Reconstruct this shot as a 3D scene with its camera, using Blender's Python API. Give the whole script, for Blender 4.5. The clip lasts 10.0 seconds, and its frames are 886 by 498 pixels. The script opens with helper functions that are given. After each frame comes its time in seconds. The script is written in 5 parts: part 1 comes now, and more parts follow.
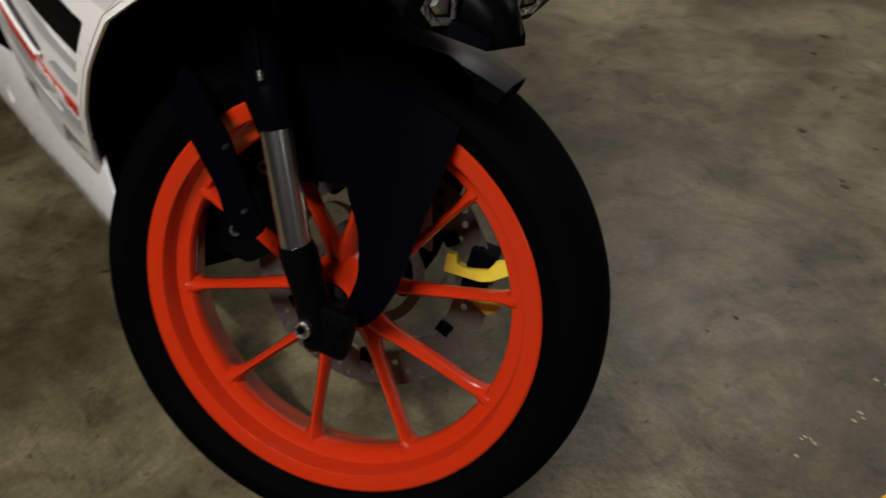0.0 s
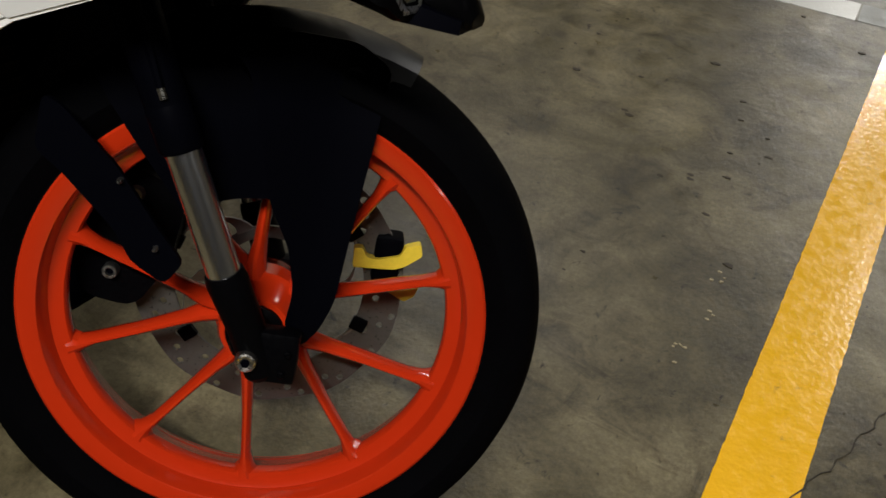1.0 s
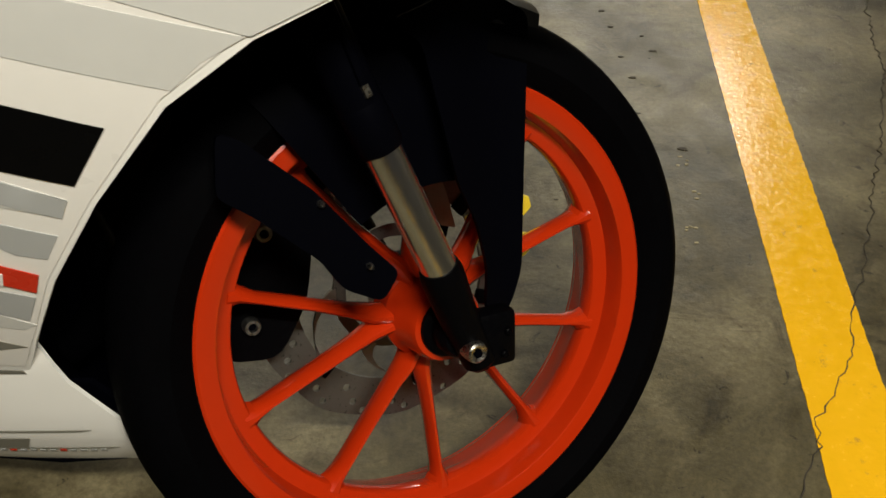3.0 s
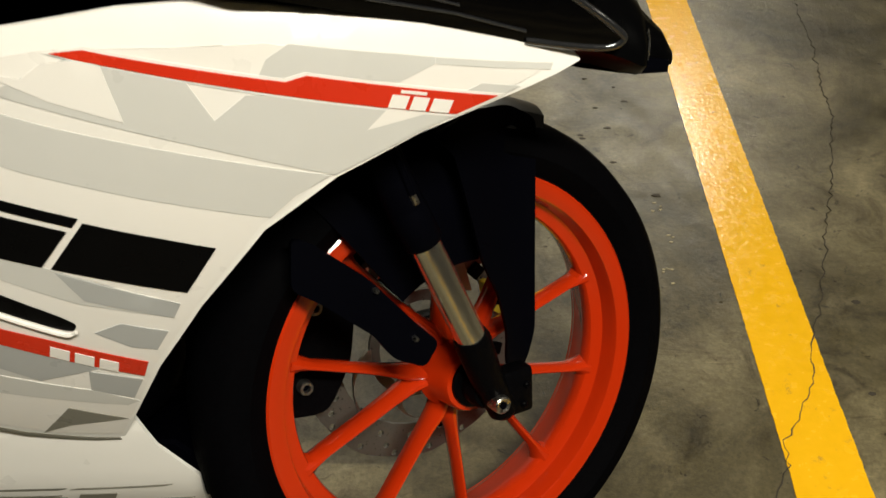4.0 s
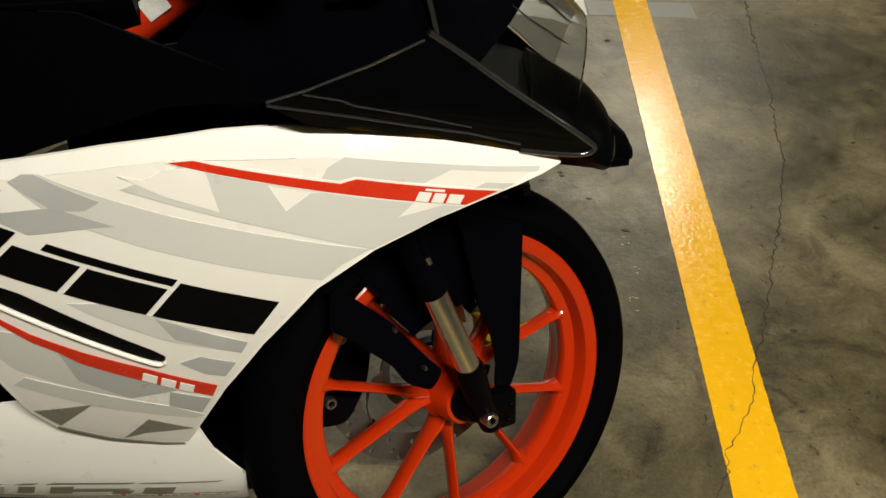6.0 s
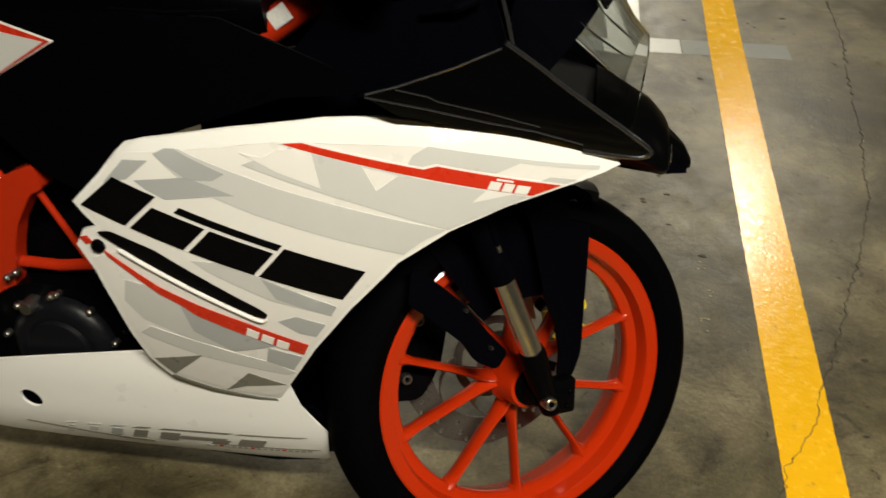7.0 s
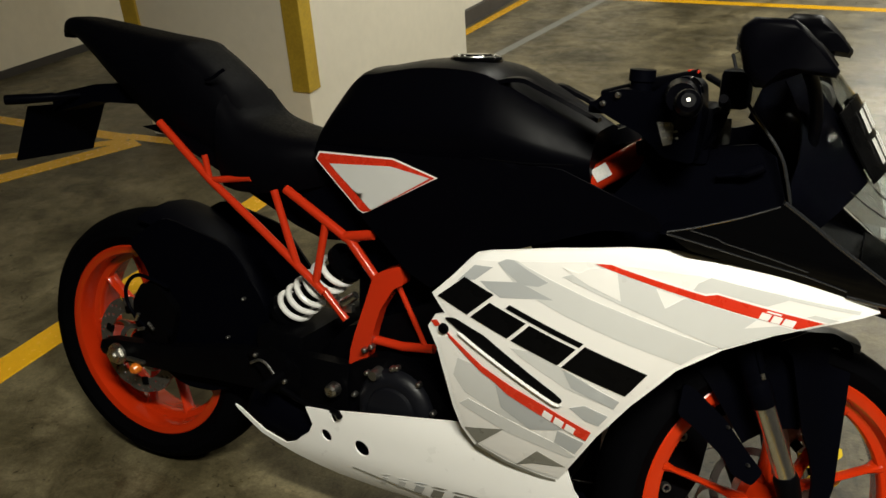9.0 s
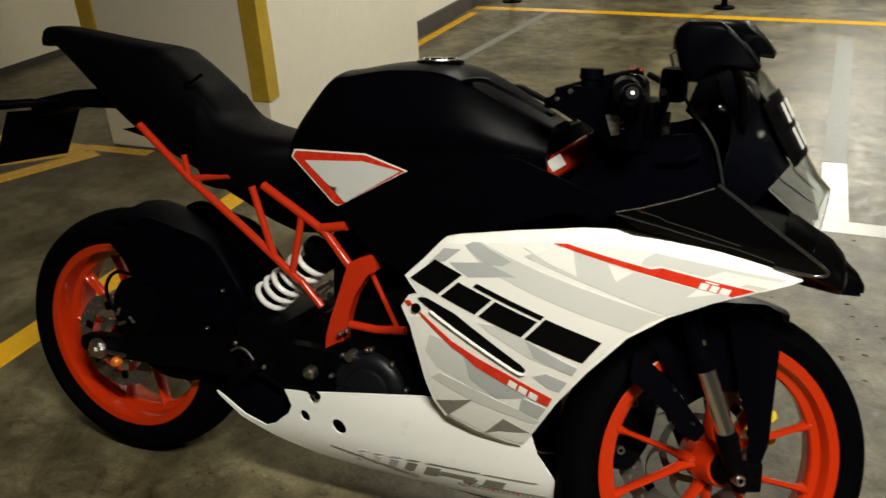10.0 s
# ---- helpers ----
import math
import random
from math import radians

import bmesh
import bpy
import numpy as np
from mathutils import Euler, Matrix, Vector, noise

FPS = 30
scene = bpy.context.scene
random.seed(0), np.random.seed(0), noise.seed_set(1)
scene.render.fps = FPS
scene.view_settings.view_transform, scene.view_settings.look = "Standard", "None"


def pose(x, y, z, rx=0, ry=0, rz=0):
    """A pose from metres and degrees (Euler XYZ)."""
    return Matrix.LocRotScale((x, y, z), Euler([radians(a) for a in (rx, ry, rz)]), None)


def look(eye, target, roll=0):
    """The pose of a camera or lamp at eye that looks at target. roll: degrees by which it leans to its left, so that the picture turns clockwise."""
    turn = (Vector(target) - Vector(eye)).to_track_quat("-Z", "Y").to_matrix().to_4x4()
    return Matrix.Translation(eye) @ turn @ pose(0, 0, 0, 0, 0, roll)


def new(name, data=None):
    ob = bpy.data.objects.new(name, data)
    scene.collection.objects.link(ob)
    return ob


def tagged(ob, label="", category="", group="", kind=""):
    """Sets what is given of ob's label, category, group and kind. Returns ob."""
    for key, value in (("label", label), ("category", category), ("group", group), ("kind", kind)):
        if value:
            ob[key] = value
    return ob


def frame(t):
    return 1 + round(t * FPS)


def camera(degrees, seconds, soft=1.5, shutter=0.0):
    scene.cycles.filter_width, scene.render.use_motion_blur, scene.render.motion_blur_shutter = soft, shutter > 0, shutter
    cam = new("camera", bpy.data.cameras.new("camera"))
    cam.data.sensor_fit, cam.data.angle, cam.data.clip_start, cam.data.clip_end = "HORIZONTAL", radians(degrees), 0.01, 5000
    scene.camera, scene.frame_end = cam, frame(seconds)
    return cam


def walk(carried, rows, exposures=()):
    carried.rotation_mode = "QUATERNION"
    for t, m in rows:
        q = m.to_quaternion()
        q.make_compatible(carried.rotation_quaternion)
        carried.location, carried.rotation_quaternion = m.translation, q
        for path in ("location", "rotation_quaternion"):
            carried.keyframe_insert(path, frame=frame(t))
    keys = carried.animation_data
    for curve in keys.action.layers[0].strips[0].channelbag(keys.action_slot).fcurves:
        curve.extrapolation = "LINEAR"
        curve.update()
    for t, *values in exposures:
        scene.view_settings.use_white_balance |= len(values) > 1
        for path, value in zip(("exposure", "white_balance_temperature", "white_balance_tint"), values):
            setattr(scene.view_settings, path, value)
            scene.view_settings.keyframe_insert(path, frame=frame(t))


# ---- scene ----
cam = camera(55.6, 10.0, shutter=0.3)
PATH = [
    (0, (0.606, -0.297, 0.948), (-0.583, 0.623, -0.37), -2.7),
    (0.5, (0.495, -0.377, 0.964), (-0.339, 0.849, -0.379), 2.5),
    (1, (0.423, -0.409, 0.95), (-0.228, 0.888, -0.427), 2.9),
    (1.5, (0.33, -0.418, 0.933), (-0.262, 0.84, -0.505), 0.0),
    (2, (0.235, -0.438, 0.905), (-0.283, 0.848, -0.536), -2.2),
    (2.2, (0.188, -0.455, 0.891), (-0.236, 0.869, -0.546), -1.7),
    (3.3, (0.001, -0.547, 0.929), (-0.022, 0.909, -0.442), -0.4),
    (3.5, (-0.014, -0.558, 0.958), (-0.023, 0.903, -0.408), -0.1),
    (4, (-0.025, -0.586, 1.045), (-0.023, 0.879, -0.317), -0.0),
    (4.5, (-0.024, -0.615, 1.109), (-0.017, 0.849, -0.253), 0.1),
    (5, (-0.039, -0.646, 1.151), (0.005, 0.817, -0.212), 1.5),
    (6.5, (-0.061, -0.744, 1.257), (-0.031, 0.712, -0.114), 3.7),
    (7, (-0.023, -0.828, 1.267), (-0.205, 0.681, -0.033), 0.1),
    (7.5, (0.015, -0.914, 1.294), (-0.391, 0.651, 0.116), -2.3),
    (8, (0.023, -0.975, 1.318), (-0.608, 0.582, 0.233), -3.9),
    (8.5, (0.003, -1.038, 1.343), (-0.727, 0.528, 0.335), -3.5),
    (9, (-0.018, -1.119, 1.361), (-0.805, 0.458, 0.415), -3.8),
    (9.5, (-0.019, -1.2, 1.374), (-0.799, 0.398, 0.459), -3.7),
    (10, (0.005, -1.253, 1.38), (-0.679, 0.383, 0.455), -3.1),
]
walk(cam, [(t, look(eye, target, roll)) for t, eye, target, roll in PATH], exposures=[(0, -0.46, 5850, 18), (0.4, -0.50, 5870, 17), (1.0, -0.54, 5900, 15), (1.5, -0.66, 5980, 14), (2.2, -0.92, 6050, 13), (3.4, -0.27, 6550, 10), (7.0, -0.30, 6550, 10), (8.0, -0.26, 6400, 9), (9.0, -0.12, 6250, 9), (10, -0.1, 6250, 9)])

import itertools

from mathutils import geometry

# ---------------------------------------------------------------- world and light
world = bpy.data.worlds.new("world")
scene.world = world
world.use_nodes = True
world.node_tree.nodes["Background"].inputs["Color"].default_value = (0.9, 0.95, 1.0, 1)
world.node_tree.nodes["Background"].inputs["Strength"].default_value = 0.02

CEILING_Z = 2.75
LAMPS = [  # x, y, watts, turn in degrees
    # all unseen; the first two stand where glare on the floor points
    (1.5, 4.3, 95, 88),
    (0.75, 7.8, 205, 88),
    # added to light the bike's right flank
    (0.65, -1.35, 152, 2),
    # two weak fill lamps, added at the east and north-west
    (4.6, 0.3, 15, 88),
    (-4.0, 5.4, 35, 88),
    # added to brighten the column's faces
    (-0.9, 2.6, 40, 88),
]


# ---------------------------------------------------------------- materials
def material(name, color, rough=0.5, metal=0.0, coat=0.0, vary=0.15, scale=8.0, bump=0.0, bump_scale=120.0, rough_vary=0.1, emit=0.0, spec=0.5, coat_rough=0.06):
    """A painted, moulded or metal surface with variation at two scales and fine relief."""
    m = bpy.data.materials.new(name)
    m.use_nodes = True
    nodes, links = m.node_tree.nodes, m.node_tree.links
    b = nodes["Principled BSDF"]
    b.inputs["Metallic"].default_value = metal
    b.inputs["Coat Weight"].default_value = coat
    b.inputs["Coat Roughness"].default_value = coat_rough
    b.inputs["Specular IOR Level"].default_value = spec
    pos = nodes.new("ShaderNodeTexCoord")
    big, small = nodes.new("ShaderNodeTexNoise"), nodes.new("ShaderNodeTexNoise")
    big.inputs["Scale"].default_value, small.inputs["Scale"].default_value = scale, scale * 9
    big.inputs["Detail"].default_value, small.inputs["Detail"].default_value = 3, 3
    for n in (big, small):
        links.new(pos.outputs["Object"], n.inputs["Vector"])
    mix = nodes.new("ShaderNodeMath")
    mix.operation = "ADD"
    links.new(big.outputs["Fac"], mix.inputs[0]), links.new(small.outputs["Fac"], mix.inputs[1])
    tone = nodes.new("ShaderNodeMapRange")
    tone.inputs["From Min"].default_value, tone.inputs["From Max"].default_value = 0.6, 1.4
    tone.inputs["To Min"].default_value, tone.inputs["To Max"].default_value = 1 - vary, 1 + vary * 0.5
    links.new(mix.outputs[0], tone.inputs["Value"])
    col = nodes.new("ShaderNodeVectorMath")
    col.operation = "SCALE"
    col.inputs[0].default_value = color
    links.new(tone.outputs[0], col.inputs["Scale"])
    links.new(col.outputs[0], b.inputs["Base Color"])
    ro = nodes.new("ShaderNodeMapRange")
    ro.inputs["From Min"].default_value, ro.inputs["From Max"].default_value = 0.3, 0.7
    ro.inputs["To Min"].default_value, ro.inputs["To Max"].default_value = max(0.02, rough - rough_vary), min(1.0, rough + rough_vary)
    links.new(small.outputs["Fac"], ro.inputs["Value"])
    links.new(ro.outputs[0], b.inputs["Roughness"])
    if bump:
        grain = nodes.new("ShaderNodeTexNoise")
        grain.inputs["Scale"].default_value = bump_scale
        grain.inputs["Detail"].default_value = 4
        links.new(pos.outputs["Object"], grain.inputs["Vector"])
        bm_node = nodes.new("ShaderNodeBump")
        bm_node.inputs["Strength"].default_value, bm_node.inputs["Distance"].default_value = bump, 0.002
        links.new(grain.outputs["Fac"], bm_node.inputs["Height"])
        links.new(bm_node.outputs[0], b.inputs["Normal"])
    if emit:
        b.inputs["Emission Color"].default_value = (*color, 1)
        b.inputs["Emission Strength"].default_value = emit
    return m


def concrete(name):
    """Worn, sealed car-park concrete: brown-grey clouds, dark blotches, pits and a dull sheen."""
    m = bpy.data.materials.new(name)
    m.use_nodes = True
    nodes, links = m.node_tree.nodes, m.node_tree.links
    b = nodes["Principled BSDF"]
    pos = nodes.new("ShaderNodeTexCoord")

    def noise_node(scale, detail=5, rough=0.6, warp=0.0):
        n = nodes.new("ShaderNodeTexNoise")
        n.inputs["Scale"].default_value, n.inputs["Detail"].default_value = scale, detail
        n.inputs["Roughness"].default_value, n.inputs["Distortion"].default_value = rough, warp
        links.new(pos.outputs["Object"], n.inputs["Vector"])
        return n

    def ramp(source, stops):
        r = nodes.new("ShaderNodeValToRGB")
        r.color_ramp.elements[0].position, r.color_ramp.elements[0].color = stops[0][0], (*stops[0][1], 1)
        r.color_ramp.elements[1].position, r.color_ramp.elements[1].color = stops[-1][0], (*stops[-1][1], 1)
        for p, c in stops[1:-1]:
            r.color_ramp.elements.new(p).color = (*c, 1)
        links.new(source, r.inputs["Fac"])
        return r

    clouds = ramp(noise_node(2.6, 8, 0.62, 0.5).outputs["Fac"], [(0.3, (0.029, 0.0242, 0.0110)), (0.44, (0.074, 0.0625, 0.0330)), (0.57, (0.140, 0.1195, 0.0685)), (0.74, (0.240, 0.209, 0.127))])
    blots = ramp(noise_node(9.0, 6, 0.7, 1.2).outputs["Fac"], [(0.30, (0.36, 0.33, 0.29)), (0.44, (0.84, 0.82, 0.79)), (0.55, (1.05, 1.04, 1.02)), (0.72, (1.32, 1.30, 1.25))])
    specks = ramp(noise_node(34.0, 4, 0.7, 0.6).outputs["Fac"], [(0.30, (0.22, 0.19, 0.17)), (0.37, (1, 1, 1)), (1.0, (1.05, 1.05, 1.05))])
    grain = ramp(noise_node(120.0, 5, 0.8).outputs["Fac"], [(0.3, (0.66, 0.65, 0.63)), (0.7, (1.28, 1.28, 1.28))])
    turn = nodes.new("ShaderNodeMapping")
    turn.inputs["Rotation"].default_value, turn.inputs["Scale"].default_value = (0, 0, 0.5), (2.2, 16.0, 1.0)
    links.new(pos.outputs["Object"], turn.inputs["Vector"])
    drag_noise = noise_node(2.0, 6, 0.7, 0.8)
    links.new(turn.outputs[0], drag_noise.inputs["Vector"])
    drags = ramp(drag_noise.outputs["Fac"], [(0.28, (0.55, 0.53, 0.50)), (0.40, (0.97, 0.97, 0.97)), (0.62, (1.0, 1.0, 1.0)), (0.72, (1.3, 1.28, 1.24))])
    out = clouds.outputs["Color"]
    for other in (blots, specks, grain, drags):
        mul = nodes.new("ShaderNodeVectorMath")
        mul.operation = "MULTIPLY"
        links.new(out, mul.inputs[0]), links.new(other.outputs["Color"], mul.inputs[1])
        out = mul.outputs[0]
    links.new(out, b.inputs["Base Color"])
    ro = nodes.new("ShaderNodeMapRange")
    ro.inputs["From Min"].default_value, ro.inputs["From Max"].default_value = 0.3, 0.7
    ro.inputs["To Min"].default_value, ro.inputs["To Max"].default_value = 0.27, 0.50
    links.new(noise_node(14.0, 5, 0.65).outputs["Fac"], ro.inputs["Value"])
    links.new(ro.outputs[0], b.inputs["Roughness"])
    b.inputs["Specular IOR Level"].default_value = 0.38
    bump = nodes.new("ShaderNodeBump")
    bump.inputs["Strength"].default_value, bump.inputs["Distance"].default_value = 0.35, 0.004
    links.new(noise_node(55.0, 6, 0.7).outputs["Fac"], bump.inputs["Height"])
    links.new(bump.outputs[0], b.inputs["Normal"])
    return m


def line_paint(name, color, worn, rough=0.32, spec=0.24):
    """Road-marking paint, scuffed through to the dark floor in thin streaks and spots."""
    m = material(name, color, rough, vary=0.08, scale=5, bump=0.32, bump_scale=110, rough_vary=0.09, spec=spec)
    nodes, links = m.node_tree.nodes, m.node_tree.links
    b = nodes["Principled BSDF"]
    pos = nodes.new("ShaderNodeTexCoord")
    n = nodes.new("ShaderNodeTexNoise")
    n.inputs["Scale"].default_value, n.inputs["Detail"].default_value, n.inputs["Roughness"].default_value = 30, 7, 0.75
    links.new(pos.outputs["Object"], n.inputs["Vector"])
    r = nodes.new("ShaderNodeMapRange")
    r.inputs["From Min"].default_value, r.inputs["From Max"].default_value = 0.30, 0.40
    r.inputs["To Min"].default_value, r.inputs["To Max"].default_value = worn, 0.0
    links.new(n.outputs["Fac"], r.inputs["Value"])
    mix = nodes.new("ShaderNodeMix")
    mix.data_type = "RGBA"
    source = b.inputs["Base Color"].links[0].from_socket
    links.new(r.outputs[0], mix.inputs["Factor"])
    links.new(source, mix.inputs[6])
    mix.inputs[7].default_value = (0.13, 0.10, 0.07, 1)
    links.new(mix.outputs[2], b.inputs["Base Color"])
    return m


def glass(name, color, rough=0.03, alpha=0.35):
    """Clear or smoked sheet: partly see-through, with a mirror-like skin."""
    m = bpy.data.materials.new(name)
    m.use_nodes = True
    nodes, links = m.node_tree.nodes, m.node_tree.links
    b = nodes["Principled BSDF"]
    b.inputs["Base Color"].default_value = (*color, 1)
    b.inputs["Roughness"].default_value = rough
    b.inputs["Transmission Weight"].default_value = alpha
    b.inputs["IOR"].default_value = 1.12
    b.inputs["Coat Weight"].default_value = 0.12
    b.inputs["Coat Roughness"].default_value = rough
    return m


ORANGE = material("orange_rim_enamel", (0.44, 0.024, 0.0025), 0.17, coat=0.35, spec=0.42, vary=0.03, scale=9, rough_vary=0.01, coat_rough=0.08)
FRAME_RED = material("orange_red_frame_enamel", (0.44, 0.024, 0.005), 0.2, coat=0.2, spec=0.4, vary=0.06, scale=12, rough_vary=0.06)
RUBBER = material("tyre_rubber", (0.0014, 0.0014, 0.0018), 0.7, vary=0.3, scale=20, bump=0.3, bump_scale=300, spec=0.009)
BLACK = material("black_moulded_plastic", (0.0009, 0.0010, 0.0022), 0.45, vary=0.1, scale=15, rough_vary=0.02, spec=0.02)
SATIN = material("satin_black_paint", (0.0010, 0.0010, 0.0018), 0.36, vary=0.1, scale=8, spec=0.032, rough_vary=0.03)
GLOSS = material("gloss_black_lacquer", (0.0012, 0.0012, 0.0014), 0.07, coat=0.0, spec=0.2, vary=0.15, scale=6, rough_vary=0.03)
HOUSING = material("black_lamp_housing", (0.0012, 0.0012, 0.0014), 0.30, vary=0.1, scale=8, spec=0.035, rough_vary=0.03)
# Base lifted above the gloss black: part of the edge highlight is in the colour.
EDGE = material("highlit_black_edge", (0.014, 0.0145, 0.016), 0.16, coat=0.6, spec=0.8, vary=0.1, scale=20, rough_vary=0.03)
CAST = material("black_cast_metal", (0.0013, 0.0013, 0.0018), 0.40, metal=0.0, spec=0.035, vary=0.3, scale=25, bump=0.2, bump_scale=260)
SHEEN = material("black_semi_gloss_plastic", (0.004, 0.0042, 0.0055), 0.40, vary=0.1, scale=10, spec=0.26, rough_vary=0.04)
COVER_BLACK = material("dark_graphite_paint", (0.0045, 0.0048, 0.0068), 0.38, vary=0.15, scale=20, spec=0.2, rough_vary=0.05)
VINYL = material("black_seat_vinyl", (0.0012, 0.0012, 0.0020), 0.50, vary=0.2, scale=20, bump=0.15, bump_scale=420, spec=0.026)
WHITE = material("white_lacquer", (0.81, 0.80, 0.77), 0.30, coat=0.12, vary=0.02, scale=3, rough_vary=0.03)
WHITE_GRAPHIC = material("warm_white_graphic_film", (0.775, 0.755, 0.72), 0.3, vary=0.02, scale=3, rough_vary=0.03)
GREY_PALE = material("pale_grey_graphic_film", (0.565, 0.565, 0.545), 0.3, vary=0.03, scale=3, rough_vary=0.03)
GREY_MID = material("grey_graphic_film", (0.385, 0.395, 0.395), 0.3, vary=0.03, scale=3, rough_vary=0.03)
GREY_DARK = material("dark_grey_graphic_film", (0.20, 0.195, 0.165), 0.3, vary=0.05, scale=3, rough_vary=0.03)
RED_FILM = material("red_graphic_film", (0.56, 0.028, 0.009), 0.26, coat=0.3, vary=0.04, scale=5)
BLACK_FILM = material("black_graphic_film", (0.0022, 0.0022, 0.0024), 0.3, vary=0.1, scale=5, spec=0.07)
CHROME = material("hard_chrome", (0.92, 0.93, 0.96), 0.22, metal=1.0, vary=0.02, scale=6, rough_vary=0.0)
STEEL = material("brushed_steel", (0.30, 0.295, 0.28), 0.40, metal=1.0, vary=0.2, scale=40, bump=0.1, bump_scale=400)
DISC_STEEL = material("ground_disc_steel", (0.115, 0.108, 0.098), 0.36, metal=0.6, vary=0.15, scale=30, bump=0.1, bump_scale=300)
BOLT = material("bright_bolt_steel", (0.50, 0.485, 0.45), 0.30, metal=1.0, vary=0.15, scale=60)
SPRING = material("white_spring_enamel", (0.72, 0.71, 0.68), 0.3, coat=0.2, vary=0.08, scale=30)
AMBER = material("amber_plastic", (0.65, 0.16, 0.012), 0.2, vary=0.2, scale=30)
YELLOW_LOCK = material("yellow_lock_plastic", (0.70, 0.52, 0.03), 0.4, vary=0.12, scale=30, bump=0.1)
SCREEN = glass("smoked_screen", (0.60, 0.62, 0.60), 0.03, 1.0)
LENS = glass("headlight_lens", (0.8, 0.82, 0.85), 0.03, 1.0)
REFLECTOR = material("headlight_reflector", (0.50, 0.50, 0.53), 0.30, metal=1.0, vary=0.2, scale=40)
STICKER = material("grey_sticker_paper", (0.13, 0.127, 0.115), 0.6, vary=0.3, scale=60)
FLOOR = concrete("sealed_concrete")
FLECK = material("dull_scrape", (0.34, 0.29, 0.17), 0.6, vary=0.3, scale=40)
YELLOW = line_paint("yellow_line_paint", (0.80, 0.43, 0.008), 0.5, 0.22, 0.44)
PALE = line_paint("pale_grey_line_paint", (0.20, 0.205, 0.19), 0.9, 0.45, 0.25)
# Whiter than PALE: the lamp glare on these stretches is put into the colour.
BRIGHT_LINE = line_paint("glare_white_line_paint", (0.54, 0.535, 0.505), 0.7, 0.36, 0.4)
WALL = material("cream_wall_paint", (0.86, 0.80, 0.66), 0.7, vary=0.06, scale=2.2, bump=0.3, bump_scale=40)
SOFFIT = material("bare_ceiling_concrete", (0.20, 0.19, 0.175), 0.85, vary=0.2, scale=1.5, bump=0.3, bump_scale=30)
GUARD = material("yellow_corner_guard", (0.50, 0.33, 0.03), 0.45, vary=0.25, scale=9, bump=0.2, bump_scale=80)
CRACK = material("dark_crack_filling", (0.042, 0.034, 0.024), 0.9, vary=0.3, scale=30)
KERB = material("dark_kerb_paint", (0.06, 0.055, 0.05), 0.7, vary=0.3, scale=6, bump=0.2)
LAMP_WHITE = material("lamp_housing_enamel", (0.8, 0.8, 0.78), 0.4)
TUBE = material("lit_lamp_diffuser", (1.0, 0.95, 0.86), 0.5, emit=6.0)


# ---------------------------------------------------------------- mesh helpers
def finish(bm, sharp=32):
    bmesh.ops.recalc_face_normals(bm, faces=bm.faces)
    for fc in bm.faces:
        fc.smooth = True
    for e in bm.edges:
        e.smooth = not (len(e.link_faces) == 2 and e.calc_face_angle(0) > radians(sharp))


def part(name, bm, mat, parent=None, label="", m=None, sharp=32):
    """Links a bmesh as one mesh object under a thing or a part."""
    if m is not None:
        bmesh.ops.transform(bm, matrix=m, verts=bm.verts)
    finish(bm, sharp)
    data = bpy.data.meshes.new(name)
    bm.to_mesh(data)
    bm.free()
    data.materials.append(mat)
    ob = new(name, data)
    if parent is not None:
        ob.parent = parent
    if label:
        tagged(ob, label)
    return ob


def lathe(profile, segments=64, closed=True):
    """A body of revolution round the y axis from (radius, y) points."""
    bm = bmesh.new()
    rings = []
    for k in range(segments):
        a = 2 * math.pi * k / segments
        rings.append([bm.verts.new((r * math.cos(a), y, r * math.sin(a))) for r, y in profile])
    n = len(profile)
    for k in range(segments):
        p, q = rings[k], rings[(k + 1) % segments]
        for j in range(n if closed else n - 1):
            bm.faces.new((p[j], p[(j + 1) % n], q[(j + 1) % n], q[j]))
    if not closed:
        for end in (0, n - 1):
            if profile[end][0] > 1e-5:
                bm.faces.new([ring[end] for ring in rings])
        bmesh.ops.remove_doubles(bm, verts=bm.verts, dist=1e-6)
    return bm


def loft(rings, caps=True):
    """Skin over rings of equal length, in order."""
    bm = bmesh.new()
    rows = [[bm.verts.new(p) for p in ring] for ring in rings]
    n = len(rings[0])
    for a, b in zip(rows, rows[1:]):
        for j in range(n):
            bm.faces.new((a[j], a[(j + 1) % n], b[(j + 1) % n], b[j]))
    if caps:
        bm.faces.new(rows[0]), bm.faces.new(rows[-1])
    return bm


def sheet_rows(rows, thick):
    """An open curved sheet from rows of points, given a thickness along its normals."""
    bm = bmesh.new()
    vs = [[bm.verts.new(p) for p in row] for row in rows]
    for a, b in zip(vs, vs[1:]):
        for j in range(len(a) - 1):
            bm.faces.new((a[j], a[j + 1], b[j + 1], b[j]))
    bmesh.ops.recalc_face_normals(bm, faces=bm.faces)
    bmesh.ops.solidify(bm, geom=bm.faces[:], thickness=thick)
    return bm


def tube(points, radius, segments=12, closed=False):
    """A round bar along points; radius may be one number or one for each point."""
    pts = [Vector(p) for p in points]
    radii = radius if isinstance(radius, (list, tuple)) else [radius] * len(pts)
    side = None
    rings = []
    for k, p in enumerate(pts):
        way = (pts[min(k + 1, len(pts) - 1)] - pts[max(k - 1, 0)]).normalized()
        if side is None:
            side = way.orthogonal().normalized()
        side = (side - way * side.dot(way)).normalized()
        up = way.cross(side)
        rings.append([p + radii[k] * (math.cos(a) * side + math.sin(a) * up) for a in (2 * math.pi * j / segments for j in range(segments))])
    return loft(rings)


